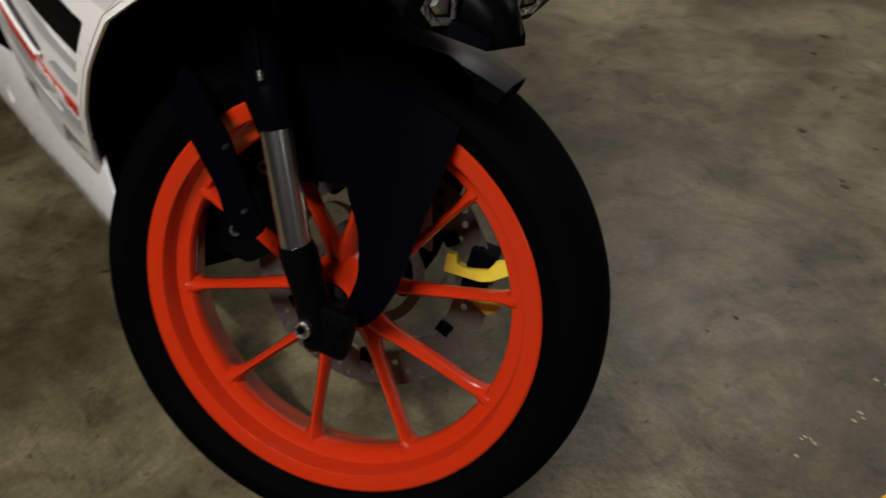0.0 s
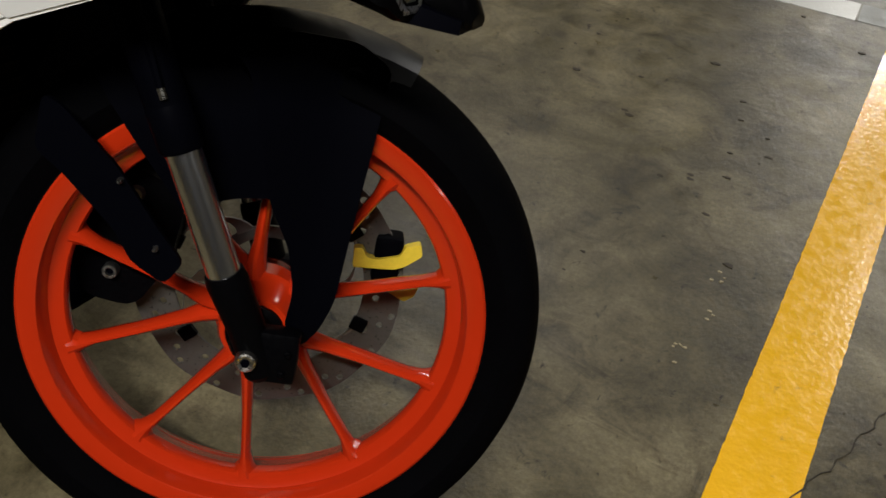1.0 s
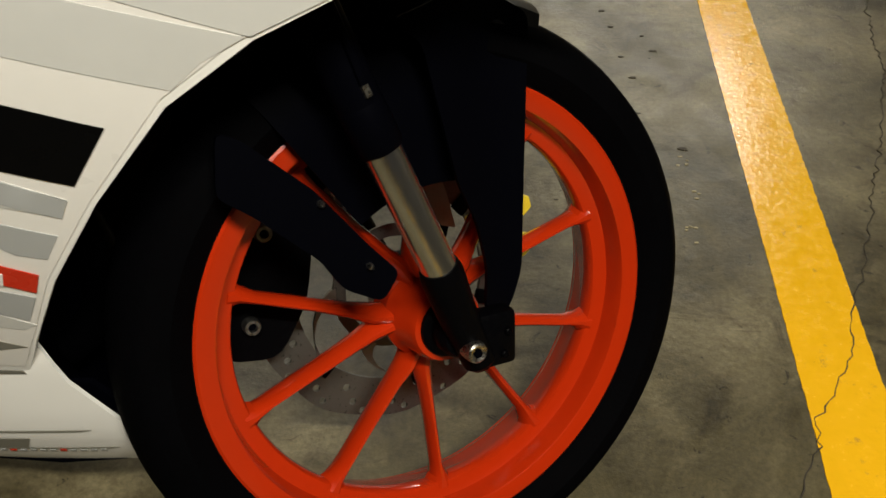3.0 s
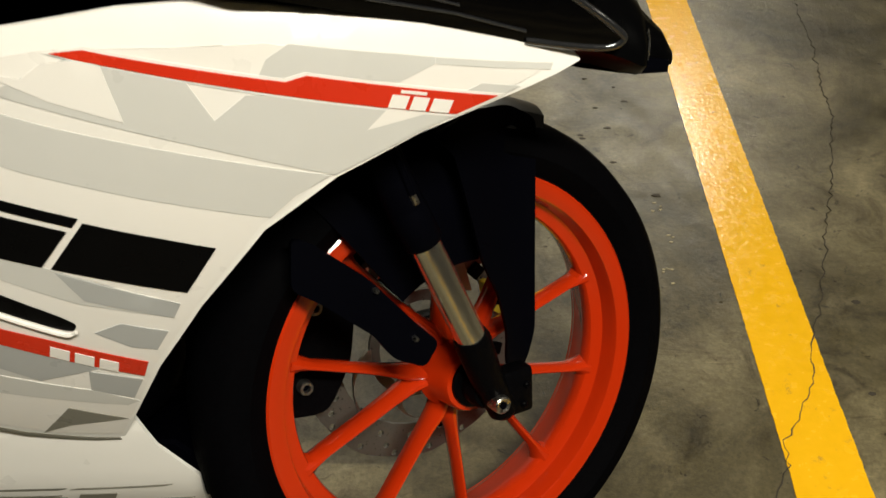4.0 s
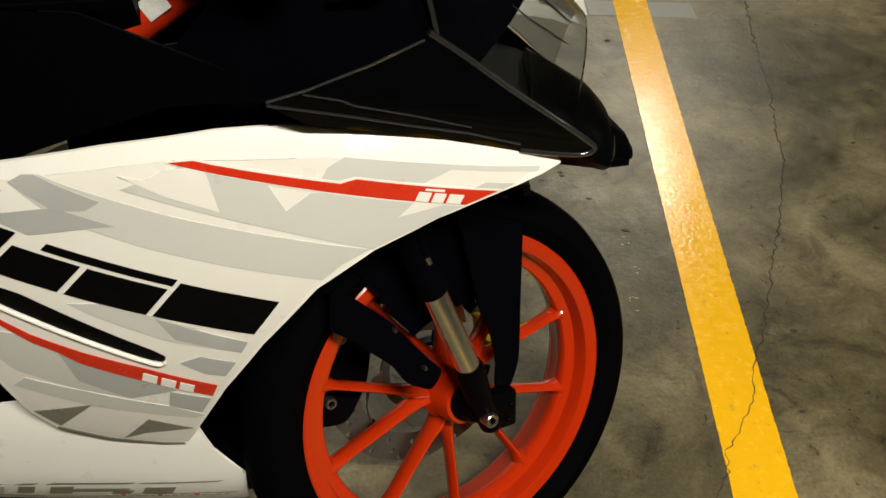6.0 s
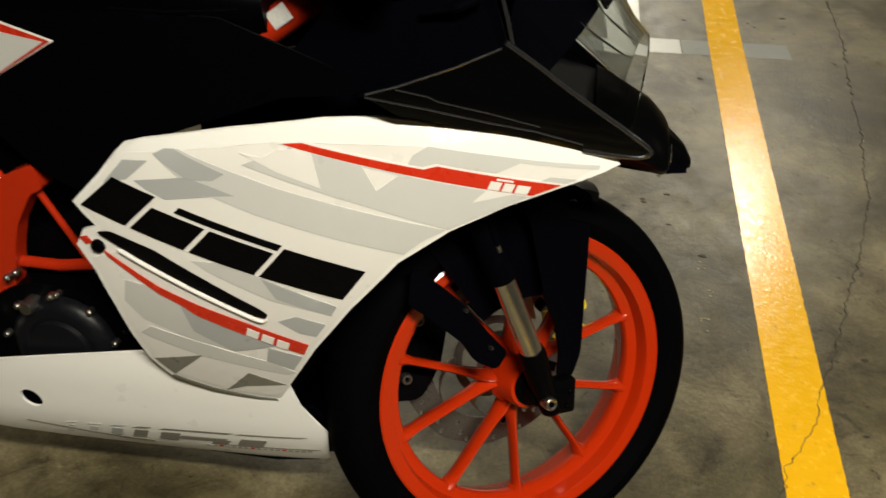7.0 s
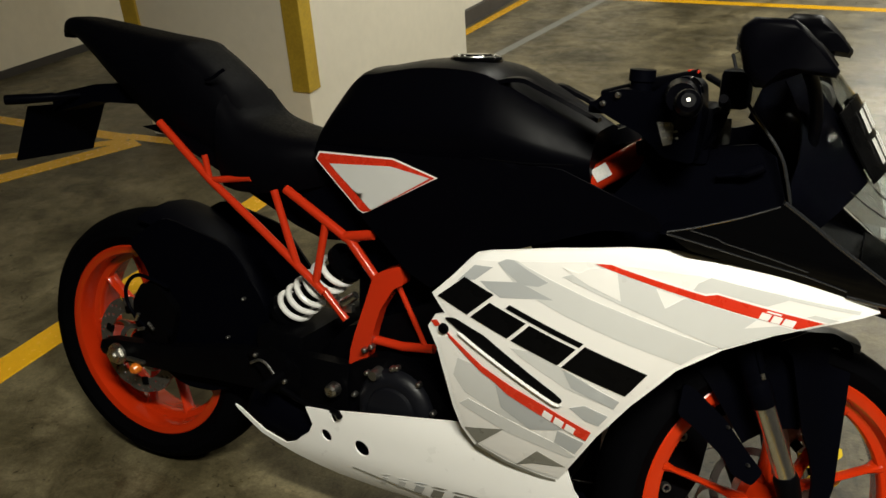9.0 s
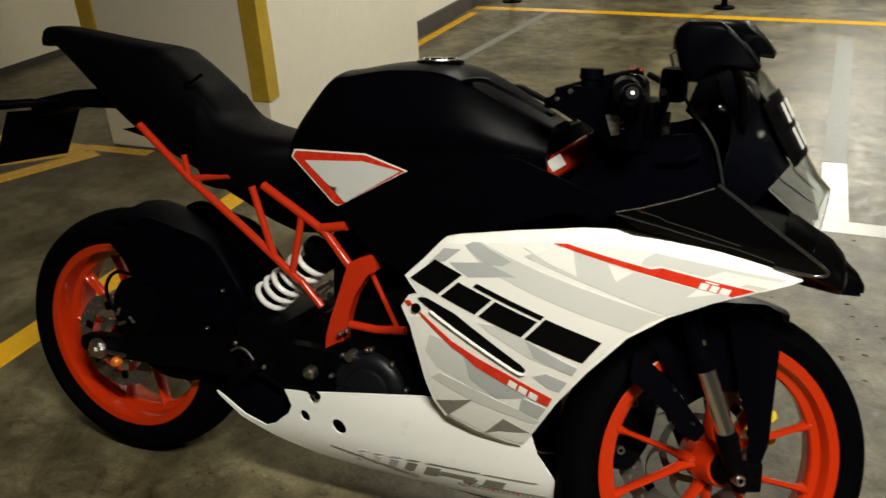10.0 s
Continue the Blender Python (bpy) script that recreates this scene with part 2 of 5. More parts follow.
def smooth_line(points, steps=6):
    """A Catmull-Rom line through points."""
    p = [Vector(q) for q in points]
    out = []
    for k in range(len(p) - 1):
        a, b, c, d = p[max(k - 1, 0)], p[k], p[k + 1], p[min(k + 2, len(p) - 1)]
        for j in range(steps):
            t = j / steps
            out.append(0.5 * (2 * b + (c - a) * t + (2 * a - 5 * b + 4 * c - d) * t * t + (3 * b - a - 3 * c + d) * t**3))
    return out + [p[-1]]


def box(x0, x1, y0, y1, z0, z1, bevel=0.0):
    bm = bmesh.new()
    bmesh.ops.create_cube(bm, size=1)
    bmesh.ops.transform(bm, matrix=Matrix.Translation(((x0 + x1) / 2, (y0 + y1) / 2, (z0 + z1) / 2)) @ Matrix.Diagonal((x1 - x0, y1 - y0, z1 - z0, 1)), verts=bm.verts)
    if bevel:
        bmesh.ops.bevel(bm, geom=bm.edges[:], offset=bevel, segments=2, affect="EDGES", profile=0.6)
    return bm


def inside(p, poly):
    hit = False
    for (ax, ay), (bx, by) in zip(poly, poly[1:] + poly[:1]):
        if (ay > p[1]) != (by > p[1]) and p[0] < (bx - ax) * (p[1] - ay) / (by - ay) + ax:
            hit = not hit
    return hit


def dense(poly, step):
    out = []
    for (ax, ay), (bx, by) in zip(poly, poly[1:] + poly[:1]):
        n = max(1, round(math.hypot(bx - ax, by - ay) / step))
        out += [(ax + (bx - ax) * k / n, ay + (by - ay) * k / n) for k in range(n)]
    return out


def rounded(poly, r, steps=3):
    """The polygon with its corners cut round."""
    out = []
    n = len(poly)
    for k in range(n):
        a, b, c = (Vector(poly[(k + d) % n]) for d in (-1, 0, 1))
        u, w = a - b, c - b
        d = min(r, u.length * 0.45, w.length * 0.45)
        p, q = b + u.normalized() * d, b + w.normalized() * d
        out += [tuple(p * (1 - t) ** 2 + b * 2 * t * (1 - t) + q * t * t) for t in (j / steps for j in range(steps + 1))]
    return out


def panel(outline, surface, thick=0.003, holes=(), step=0.02, lift=0.0):
    """A thin shell over a side view outline (x, z), lying on y = surface(x, z); lift moves it out to the bike's right."""
    loops = [dense(list(outline), step)] + [list(h) for h in holes]
    pts, edges = [], []
    for loop in loops:
        k = len(pts)
        pts += [Vector(p) for p in loop]
        edges += [(k + j, k + (j + 1) % len(loop)) for j in range(len(loop))]
    xs, zs = [p[0] for p in outline], [p[1] for p in outline]
    x = min(xs) + step / 2
    while x < max(xs):
        z = min(zs) + step / 2
        while z < max(zs):
            if inside((x, z), loops[0]) and not any(inside((x, z), h) for h in loops[1:]):
                pts.append(Vector((x, z)))
            z += step
        x += step
    vs, _, faces, *_ = geometry.delaunay_2d_cdt(pts, edges, [], 0, 1e-5)
    bm = bmesh.new()
    made = [bm.verts.new((p[0], surface(p[0], p[1]) - lift, p[1])) for p in vs]
    for fc in faces:
        mid = sum((Vector(vs[i]) for i in fc), Vector((0, 0))) / len(fc)
        if inside(mid, loops[0]) and not any(inside(mid, h) for h in loops[1:]):
            bm.faces.new([made[i] for i in fc])
    bmesh.ops.delete(bm, geom=[v for v in bm.verts if not v.link_faces], context="VERTS")
    for fc in bm.faces:
        fc.normal_update()
        if fc.normal.y > 0:
            fc.normal_flip()
    back = bmesh.ops.duplicate(bm, geom=bm.verts[:] + bm.edges[:] + bm.faces[:])
    twin = {a: b for a, b in back["vert_map"].items()}
    rim = [e for e in bm.edges if len(e.link_faces) == 1]
    new_faces = [g for g in back["geom"] if isinstance(g, bmesh.types.BMFace)]
    bmesh.ops.reverse_faces(bm, faces=new_faces)
    new_verts = {g for g in back["geom"] if isinstance(g, bmesh.types.BMVert)}
    for v in new_verts:
        v.co.y += thick
    for e in rim:
        a, b = e.verts
        if a in new_verts:
            continue
        ta, tb = twin.get(a), twin.get(b)
        if ta and tb:
            bm.faces.new((a, b, tb, ta))
    return bm


def mirrored(bm):
    """Flips a mesh to the bike's other side."""
    bmesh.ops.transform(bm, matrix=Matrix.Diagonal((1, -1, 1, 1)), verts=bm.verts)
    return bm


def disc_loop(cx, cy, rx, ry=None, n=16, turn=0.0):
    ry = ry or rx
    c, s = math.cos(turn), math.sin(turn)
    return [(cx + c * rx * math.cos(a) - s * ry * math.sin(a), cy + s * rx * math.cos(a) + c * ry * math.sin(a)) for a in (2 * math.pi * k / n for k in range(n))]


def bolt(x, y, z, r=0.006, h=0.004):
    """A button-head bolt whose head faces the bike's right."""
    bm = lathe([(0, -h), (r * 0.45, -h), (r * 0.45, -h * 0.4), (r * 0.62, -h), (r * 0.9, -h * 0.7), (r, -h * 0.2), (r, h), (0, h)], 14, closed=False)
    bmesh.ops.transform(bm, matrix=Matrix.Translation((x, y, z)), verts=bm.verts)
    return bm

# ---------------------------------------------------------------- the car park
def slab(name, bm, mat, label, category, parent=None):
    return tagged(part(name, bm, mat, parent), label, category, kind="structure")


def strip(points, width, z0=-0.002, z1=0.003):
    """A flat painted band along a line of (x, y) points."""
    pts = [Vector(p) for p in points]
    left, right = [], []
    for k, p in enumerate(pts):
        way = (pts[min(k + 1, len(pts) - 1)] - pts[max(k - 1, 0)]).normalized()
        off = Vector((-way.y, way.x)) * width / 2
        left.append(p + off), right.append(p - off)
    rings = [[(a.x, a.y, z0), (b.x, b.y, z0), (b.x, b.y, z1), (a.x, a.y, z1)] for a, b in zip(left, right)]
    return loft(rings)


def ragged(a, b, step=0.010):
    """Points from a to b, so that a band along them can be given slightly uneven edges."""
    a, b = Vector(a), Vector(b)
    n = max(1, round((b - a).length / step))
    return [a + (b - a) * k / n for k in range(n + 1)]


def painted(points, width, z1=0.003, rough=0.0009):
    bm = strip(points, width, z1=z1)
    for v in bm.verts:
        v.co.x += random.uniform(-rough, rough)
        v.co.y += random.uniform(-rough, rough)
    return bm


floor = slab("floor", box(-13, 13, -22, 17, -0.2, 0), FLOOR, "worn brown-grey sealed concrete car park floor", "floor")
slab("ceiling", box(-13, 13, -22, 17, CEILING_Z, CEILING_Z + 0.2), SOFFIT, "plain concrete car park ceiling", "ceiling")
slab("wall_north", box(-13, 13, 17, 17.2, 0, CEILING_Z), WALL, "cream painted car park end wall", "wall")
slab("wall_south", box(-13, 13, -22.2, -22, 0, CEILING_Z), WALL, "cream painted car park wall", "wall")
slab("wall_east", box(13, 13.2, -22.2, 17.2, 0, CEILING_Z), WALL, "cream painted car park side wall", "wall")
slab("wall_west", box(-13.2, -13, -22.2, 17.2, 0, CEILING_Z), WALL, "cream painted car park side wall", "wall")

SKEW = 0.038  # the bays run slightly off the bike's square


def skewed(bm):
    for v in bm.verts:
        v.co.x += SKEW * (v.co.y - 1.76)
    return bm


slab("column", skewed(box(-2.99, -2.05, 1.775, 3.32, 0, CEILING_Z, 0.012)), WALL, "broad cream painted column standing on the floor", "column")
slab("wall_recess", skewed(box(-4.86, -4.66, 0.4, 9.0, 0, CEILING_Z)), WALL, "cream wall with a scuffed dark foot", "wall")
slab("wall_foot", skewed(box(-4.66, -4.655, 0.4, 9.0, 0, 0.05)), KERB, "dark grubby band along a wall foot", "wall trim")
slab("kerb", skewed(box(-4.655, -2.43, 5.9, 9.0, 0, 0.14, 0.01)), KERB, "dark painted low concrete kerb", "kerb")
slab("wall_return", skewed(box(-3.2, -2.43, 3.9, 9.0, 0.0, CEILING_Z)), WALL, "cream painted wall beside the parking bay", "wall")
slab("wall_return_foot", skewed(box(-2.43, -2.40, 3.88, 9.0, 0, 0.10)), KERB, "dark band along the foot of a wall", "wall trim")


def corner_guard(x, y, side):
    """A yellow angle strip wrapped round a column corner, clear of the floor."""
    bm = bmesh.new()
    t, w = 0.012, 0.075
    pts = [(-t, -t), (w, -t), (w, 0.001), (0.001, 0.001), (0.001, w), (-t, w)]
    rows = []
    for z in (0.285, 1.25):
        rows.append([bm.verts.new((x + side * p[0], y + p[1], z)) for p in pts])
    n = len(pts)
    for j in range(n):
        bm.faces.new((rows[0][j], rows[0][(j + 1) % n], rows[1][(j + 1) % n], rows[1][j]))
    bm.faces.new(rows[0]), bm.faces.new(rows[1])
    bmesh.ops.bevel(bm, geom=bm.edges[:], offset=0.002, segments=1, affect="EDGES")
    tagged(part("corner_guard", bm, GUARD, None), "scuffed yellow corner guard fixed to the cream column", "corner guard", "guards on the column")


corner_guard(-2.05, 1.775, -1)
corner_guard(-2.99, 1.775, 1)

lines = [
    ("yellow_line", [(0.404, -3.0), (0.519, 0.0), (0.588, 1.82), (0.745, 5.0)], 0.108, YELLOW, "scuffed glossy yellow bay line painted on concrete"),
    ("yellow_line", [(-2.12, -2.4), (-2.045, 0.12), (-2.0, 1.7)], 0.105, YELLOW, "yellow bay line beside the rear wheel"),
    ("yellow_line", [(-4.6, 1.72), (-3.06, 1.69)], 0.085, YELLOW, "yellow hatching line meeting at a column foot"),
    ("yellow_line", [(-4.9, 0.2), (-3.06, 1.66)], 0.075, YELLOW, "yellow hatching line meeting at a column foot"),
    ("yellow_line", [(-4.0, -0.22), (-2.99, 1.66)], 0.11, YELLOW, "yellow hatching line meeting at a column foot"),
    ("yellow_line", [(-3.1, 1.71), (-2.72, 1.72)], 0.07, YELLOW, "short yellow line along a column foot"),
    ("yellow_line", [(-2.29, 3.3), (-2.20, 4.9)], 0.07, YELLOW, "yellow line along a wall foot"),
    ("far_yellow_line", [(-2.25, 5.06), (-1.36, 5.04), (0.26, 4.97), (5.0, 4.76)], 0.10, YELLOW, "yellow lane edge line across the car park"),
    ("pale_line", [(-0.10, 1.735), (0.195, 1.735)], 0.098, PALE, "pale grey overpainted line on concrete"),
    ("white_line", [(0.20, 1.736), (0.44, 1.735)], 0.098, BRIGHT_LINE, "bay line corner on concrete, coloured white for glare"),
    ("pale_line", [(0.445, 1.735), (0.78, 1.735)], 0.096, PALE, "pale grey worn line crossing under a yellow one"),
    ("white_line", [(0.270, 1.787), (0.275, 2.0), (0.280, 2.36)], 0.094, BRIGHT_LINE, "bay line on concrete, coloured white for glare"),
    ("pale_line", [(0.280, 2.365), (0.282, 2.42), (0.38, 4.5)], 0.090, PALE, "pale grey overpainted bay line on concrete"),
    ("pale_line", [(-1.90, 3.1), (-1.845, 3.55), (-1.63, 5.05)], 0.06, PALE, "thin pale grey bay line on concrete"),
]
for k, (name, pts, width, mat, text) in enumerate(lines):
    track = [q for a, b in zip(pts, pts[1:]) for q in ragged(a, b)[:-1]] + [Vector(pts[-1])]
    tagged(part(name, painted(track, width, 0.0005 + 0.00006 * (len(lines) - k)), mat), text, "floor line", kind="structure")

crack = [(0.40, -0.12), (0.438, 0.032), (0.47, 0.08), (0.478, 0.124), (0.53, 0.19), (0.557, 0.239), (0.58, 0.321), (0.618, 0.397), (0.66, 0.50), (0.685, 0.569), (0.735, 0.69), (0.774, 0.793), (0.835, 0.975), (0.847, 1.071), (0.892, 1.291), (0.907, 1.45), (0.966, 1.83), (1.0, 2.4)]
wander = []
for a, b in zip(crack, crack[1:]):
    for p in ragged(a, b, 0.012)[:-1]:
        wander.append((p.x + random.gauss(0, 0.0028), p.y + random.gauss(0, 0.001)))
bm = strip(wander, 0.0014, 0.0002, 0.0019)
for v in bm.verts:
    v.co.x += random.uniform(-0.0007, 0.0007)
tagged(part("crack", bm, CRACK), "thin dark wandering crack through floor and paint", "crack", kind="structure")


def flecks(name, centres, mat, count, spread, size, label, z=0.0012):
    """Small thin scraps lying flat on the floor, as one mesh."""
    bm = bmesh.new()
    for cx, cy in centres:
        for _ in range(count):
            x, y, a = cx + random.gauss(0, spread), cy + random.gauss(0, spread * 1.6), random.uniform(0, 3.1)
            s = size * random.uniform(0.4, 1.3)
            n = random.randint(5, 7)
            ring = [(x + s * random.uniform(0.5, 1) * math.cos(a + 6.283 * j / n), y + 0.5 * s * random.uniform(0.5, 1) * math.sin(a + 6.283 * j / n)) for j in range(n)]
            low = [bm.verts.new((*p, -0.001)) for p in ring]
            top = [bm.verts.new((*p, z)) for p in ring]
            bm.faces.new(top), bm.faces.new(low[::-1])
            for j in range(n):
                bm.faces.new((low[j], low[(j + 1) % n], top[(j + 1) % n], top[j]))
    tagged(part(name, bm, mat), label, "floor marks", kind="stuff")


flecks("paint_fleck", [(0.39, 0.642), (0.392, 0.665), (0.382, 0.473), (0.379, 0.495), (0.40, 0.56)], FLECK, 3, 0.007, 0.0048, "tiny pale paint scrapes on the concrete")
flecks("dirt_speck", [(0.32, 0.99), (0.167, 0.625), (0.9, 1.6), (1.1, 1.1), (0.75, 0.1), (-0.2, 1.5), (1.0, 2.2), (0.2, 1.25), (-0.9, -0.7), (0.9, 0.5), (0.72, 1.85), (-2.4, 0.6), (-0.5, 3.2), (1.2, 1.7)], CRACK, 4, 0.10, 0.009, "small dark specks of dirt on concrete", 0.0006)

flecks("dirt_crumb", [(0.202, 1.301), (0.479, 1.536), (0.294, 1.191), (0.186, 1.675), (0.147, 1.658), (0.328, 1.643), (-0.231, 1.501), (0.47, 1.94), (0.68, 1.936), (0.70, 1.909), (0.80, 1.99), (0.32, 0.99), (0.177, 0.60), (0.333, 0.93), (0.305, 1.12), (-0.05, 1.13), (-0.21, 1.41), (0.367, 1.09), (0.108, 1.02), (0.39, 0.69)], CRACK, 1, 0.003, 0.012, "small dark crumbs of dirt on concrete", 0.0015)

# Slim black posts stand behind the far line.
def barrier_post(x, y):
    post = new("barrier_post")
    post.matrix_world = pose(x, y, 0)
    tagged(post, "slim black post with a flat foot on the floor", "post", "posts behind the far line")
    foot = lathe([(0, 0), (0.075, 0), (0.075, 0.012), (0.03, 0.02), (0, 0.02)], 20, closed=False)
    part("foot", foot, BLACK, post, m=Matrix.Rotation(radians(90), 4, "X"))
    part("pole", tube([(0, 0, 0.018), (0, 0, 0.95)], 0.022), BLACK, post)


barrier_post(-0.41, 5.3)
barrier_post(-2.03, 5.32)


def ceiling_lamp(x, y, watts, turn):
    """An unseen batten lamp under the ceiling: tray, diffuser, and the light that it gives."""
    lamp = new("ceiling_lamp")
    lamp.matrix_world = pose(x, y, CEILING_Z - 0.06, 0, 0, turn)
    tagged(lamp, "unseen long white batten lamp under the concrete ceiling", "ceiling lamp", "lamps under the ceiling")
    part("tray", box(-0.62, 0.62, -0.07, 0.07, 0.0, 0.06, 0.006), LAMP_WHITE, lamp)
    part("diffuser", box(-0.6, 0.6, -0.05, 0.05, -0.035, 0.0, 0.012), TUBE, lamp)
    light = bpy.data.lights.new("lamp_light", "AREA")
    light.shape, light.size, light.size_y, light.energy = "RECTANGLE", 1.2, 0.12, watts
    light.color = (0.975, 0.92, 0.765)
    ob = new("lamp_light", light)
    ob.matrix_world = pose(x, y, CEILING_Z - 0.11, 0, 0, turn)


for row in LAMPS:
    ceiling_lamp(*row)

# ---------------------------------------------------------------- the motorcycle
bike = new("motorcycle")
bike.matrix_world = pose(0, -0.0313, 0, -12.3, 0, -2.0)
tagged(bike, "white and black sports motorcycle with orange wheels, leaning on its stand", "motorcycle")

REAR_AXLE = Vector((-1.3625, 0, 0.297))
FRONT_AXLE = Vector((-0.015, 0, 0.288))
RAKE = radians(23.5)
STEER_WAY = Vector((-math.sin(RAKE), 0, math.cos(RAKE)))
STEER_FOOT = FRONT_AXLE - 0.036 * Vector((math.cos(RAKE), 0, math.sin(RAKE)))
# the right flank panels are drawn in a plan of their own and then set against the bike
FLANK_POSE = bike.matrix_world.inverted() @ pose(0, 0.024, 0, -5.3, 0, 0)
STEER = Matrix.Translation(STEER_FOOT) @ Matrix.Rotation(radians(34.7), 4, STEER_WAY) @ Matrix.Translation(-STEER_FOOT)


def wheel(name, centre, m, half, tyre_r, disc_y, disc_r, label, first):
    """A cast ten-spoke wheel with tyre, hub, spokes and brake disc."""
    place = m @ Matrix.Translation(centre)
    h = half
    lip = [(0.211, -h), (0.226, -h - 0.002), (0.231, -h + 0.001), (0.231, -h + 0.006), (0.223, -h + 0.010)]
    well = [(0.218, -h + 0.018), (0.206, -0.012)]
    right = lip + well
    inner = [(0.2105, h - 0.003), (0.206, h - 0.009), (0.203, h - 0.016), (0.199, 0.012), (0.1925, 0.002), (0.1900, -0.008), (0.1905, -0.016), (0.1920, -0.0185), (0.2010, -0.0205), (0.2055, -0.023), (0.2070, -h + 0.012), (0.2085, -h + 0.004), (0.2095, -h + 0.001)]
    profile = right + [(r, -y) for r, y in reversed(right)] + inner
    rim = part(name, lathe(profile, 120), ORANGE, bike, label, place)
    t = tyre_r
    w = h + 0.015
    side = [(0.219, -h + 0.002), (0.2305, -h - 0.001), (0.234, -h - 0.005), (0.235 + 0.25 * (t - 0.235), -w), (0.235 + 0.55 * (t - 0.235), -w + 0.002), (0.235 + 0.78 * (t - 0.235), -w * 0.80), (0.235 + 0.93 * (t - 0.235), -w * 0.5), (t - 0.0006, -w * 0.22)]
    tyre = part("tyre", lathe(side + [(t, 0)] + [(r, -y) for r, y in reversed(side)], 120), RUBBER, rim, "worn black rubber tyre", place)
    part("hub", lathe([(0.018, -h - 0.012), (0.034, -h - 0.012), (0.037, -h - 0.006), (0.040, -0.022), (0.046, -0.014), (0.046, 0.014), (0.040, 0.022), (0.037, h + 0.006), (0.034, h + 0.012), (0.018, h + 0.012)], 48), ORANGE, rim, "", place)
    part("wheel_spacer", lathe([(0, -0.090), (0.0185, -0.090), (0.0215, -0.084), (0.0215, -h - 0.020), (0.0285, -h - 0.016), (0.0290, -h - 0.010), (0, -h - 0.010)], 36, closed=False), CAST, rim, "black hub seal and spacer", place)
    for k in range(5):
        mid = first + 72 * k
        for s in (-1, 1):
            rows = []
            for r, off, wide, deep in ((0.036, 6, 0.0100, 0.019), (0.058, 8.5, 0.0098, 0.018), (0.078, 12.5, 0.0072, 0.0155), (0.12, 15.9, 0.0056, 0.0150), (0.170, 17.4, 0.0053, 0.0150), (0.185, 18, 0.0080, 0.0155), (0.197, 18, 0.0165, 0.017)):
                a = radians(mid + s * off)
                c, u, w2 = Vector((r * math.cos(a), -0.004, r * math.sin(a))), Vector((math.cos(a), 0, math.sin(a))), Vector((-math.sin(a), 0, math.cos(a)))
                y = Vector((0, deep, 0))
                rows.append([c + w2 * wide - y * 0.25, c + w2 * wide * 0.62 - y * 0.78, c + w2 * wide * 0.2 - y, c - w2 * wide * 0.2 - y, c - w2 * wide * 0.62 - y * 0.78, c - w2 * wide - y * 0.25, c - w2 * wide + y * 0.25, c - w2 * wide * 0.3 + y, c + w2 * wide * 0.3 + y, c + w2 * wide + y * 0.25])
            part("spoke", loft(rows), ORANGE, rim, "", place, sharp=28)
    # drilled brake disc and its carrier
    holes = []
    for ring, shift in ((0.80, 0), (0.89, 6), (0.95, 12)):
        for k in range(18):
            a = radians(20 * k + shift)
            holes.append(disc_loop(disc_r * ring * math.cos(a), disc_r * ring * math.sin(a), 0.0042, n=8))
    wave = [(disc_r * (1 - 0.018 * (0.5 + 0.5 * math.cos(10 * a))) * math.cos(a), disc_r * (1 - 0.018 * (0.5 + 0.5 * math.cos(10 * a))) * math.sin(a)) for a in (2 * math.pi * k / 100 for k in range(100))]
    bore = disc_loop(0, 0, disc_r * 0.70, n=60)
    disc = part("brake_disc", panel(wave, lambda x, z: 0.0, 0.0045, [bore] + holes, 0.012), DISC_STEEL, rim, "drilled steel brake disc", place @ Matrix.Translation((0, disc_y, 0)))
    carrier = lathe([(disc_r * 0.36, -0.002), (disc_r * 0.45, -0.002), (disc_r * 0.45, 0.002), (disc_r * 0.36, 0.002)], 48)
    at_disc = place @ Matrix.Translation((0, disc_y, 0))
    hub_ring = part("disc_carrier", carrier, DISC_STEEL, rim, "", at_disc)
    for k in range(6):
        arm = []
        for j in range(7):
            u = j / 6
            a = radians(60 * k + 42 * u * u)
            r, w = disc_r * (0.43 + 0.31 * u), 0.0058 + 0.004 * abs(2 * u - 1) ** 2
            c, across = Vector((r * math.cos(a), 0, r * math.sin(a))), Vector((-math.sin(a - 0.5 * u), 0, math.cos(a - 0.5 * u)))
            arm.append([c + across * w + Vector((0, -0.0022, 0)), c - across * w + Vector((0, -0.0022, 0)), c - across * w + Vector((0, 0.0022, 0)), c + across * w + Vector((0, 0.0022, 0))])
        part("carrier_arm", loft(arm), STEEL, hub_ring, "", at_disc)
        a = radians(60 * k + 42)
        part("disc_button", box(-0.009, 0.009, -0.004, 0.004, -0.008, 0.008, 0.002), CAST, hub_ring, "", at_disc @ Matrix.Translation((disc_r * 0.74 * math.cos(a), -0.001, disc_r * 0.74 * math.sin(a))) @ Matrix.Rotation(-a, 4, "Y"))
    return rim


wheel("front_wheel", FRONT_AXLE, STEER @ Matrix.Translation(FRONT_AXLE) @ Matrix.Translation((-0.003, -0.006, 0)) @ Matrix.Diagonal((1.031, 1, 1.031, 1)) @ Matrix.Translation(-FRONT_AXLE), 0.046, 0.2895, 0.072, 0.150, "bright orange cast ten-spoke front wheel", 38)
wheel("rear_wheel", REAR_AXLE, Matrix.Identity(4), 0.062, 0.300, -0.086, 0.115, "bright orange cast rear wheel", 20)


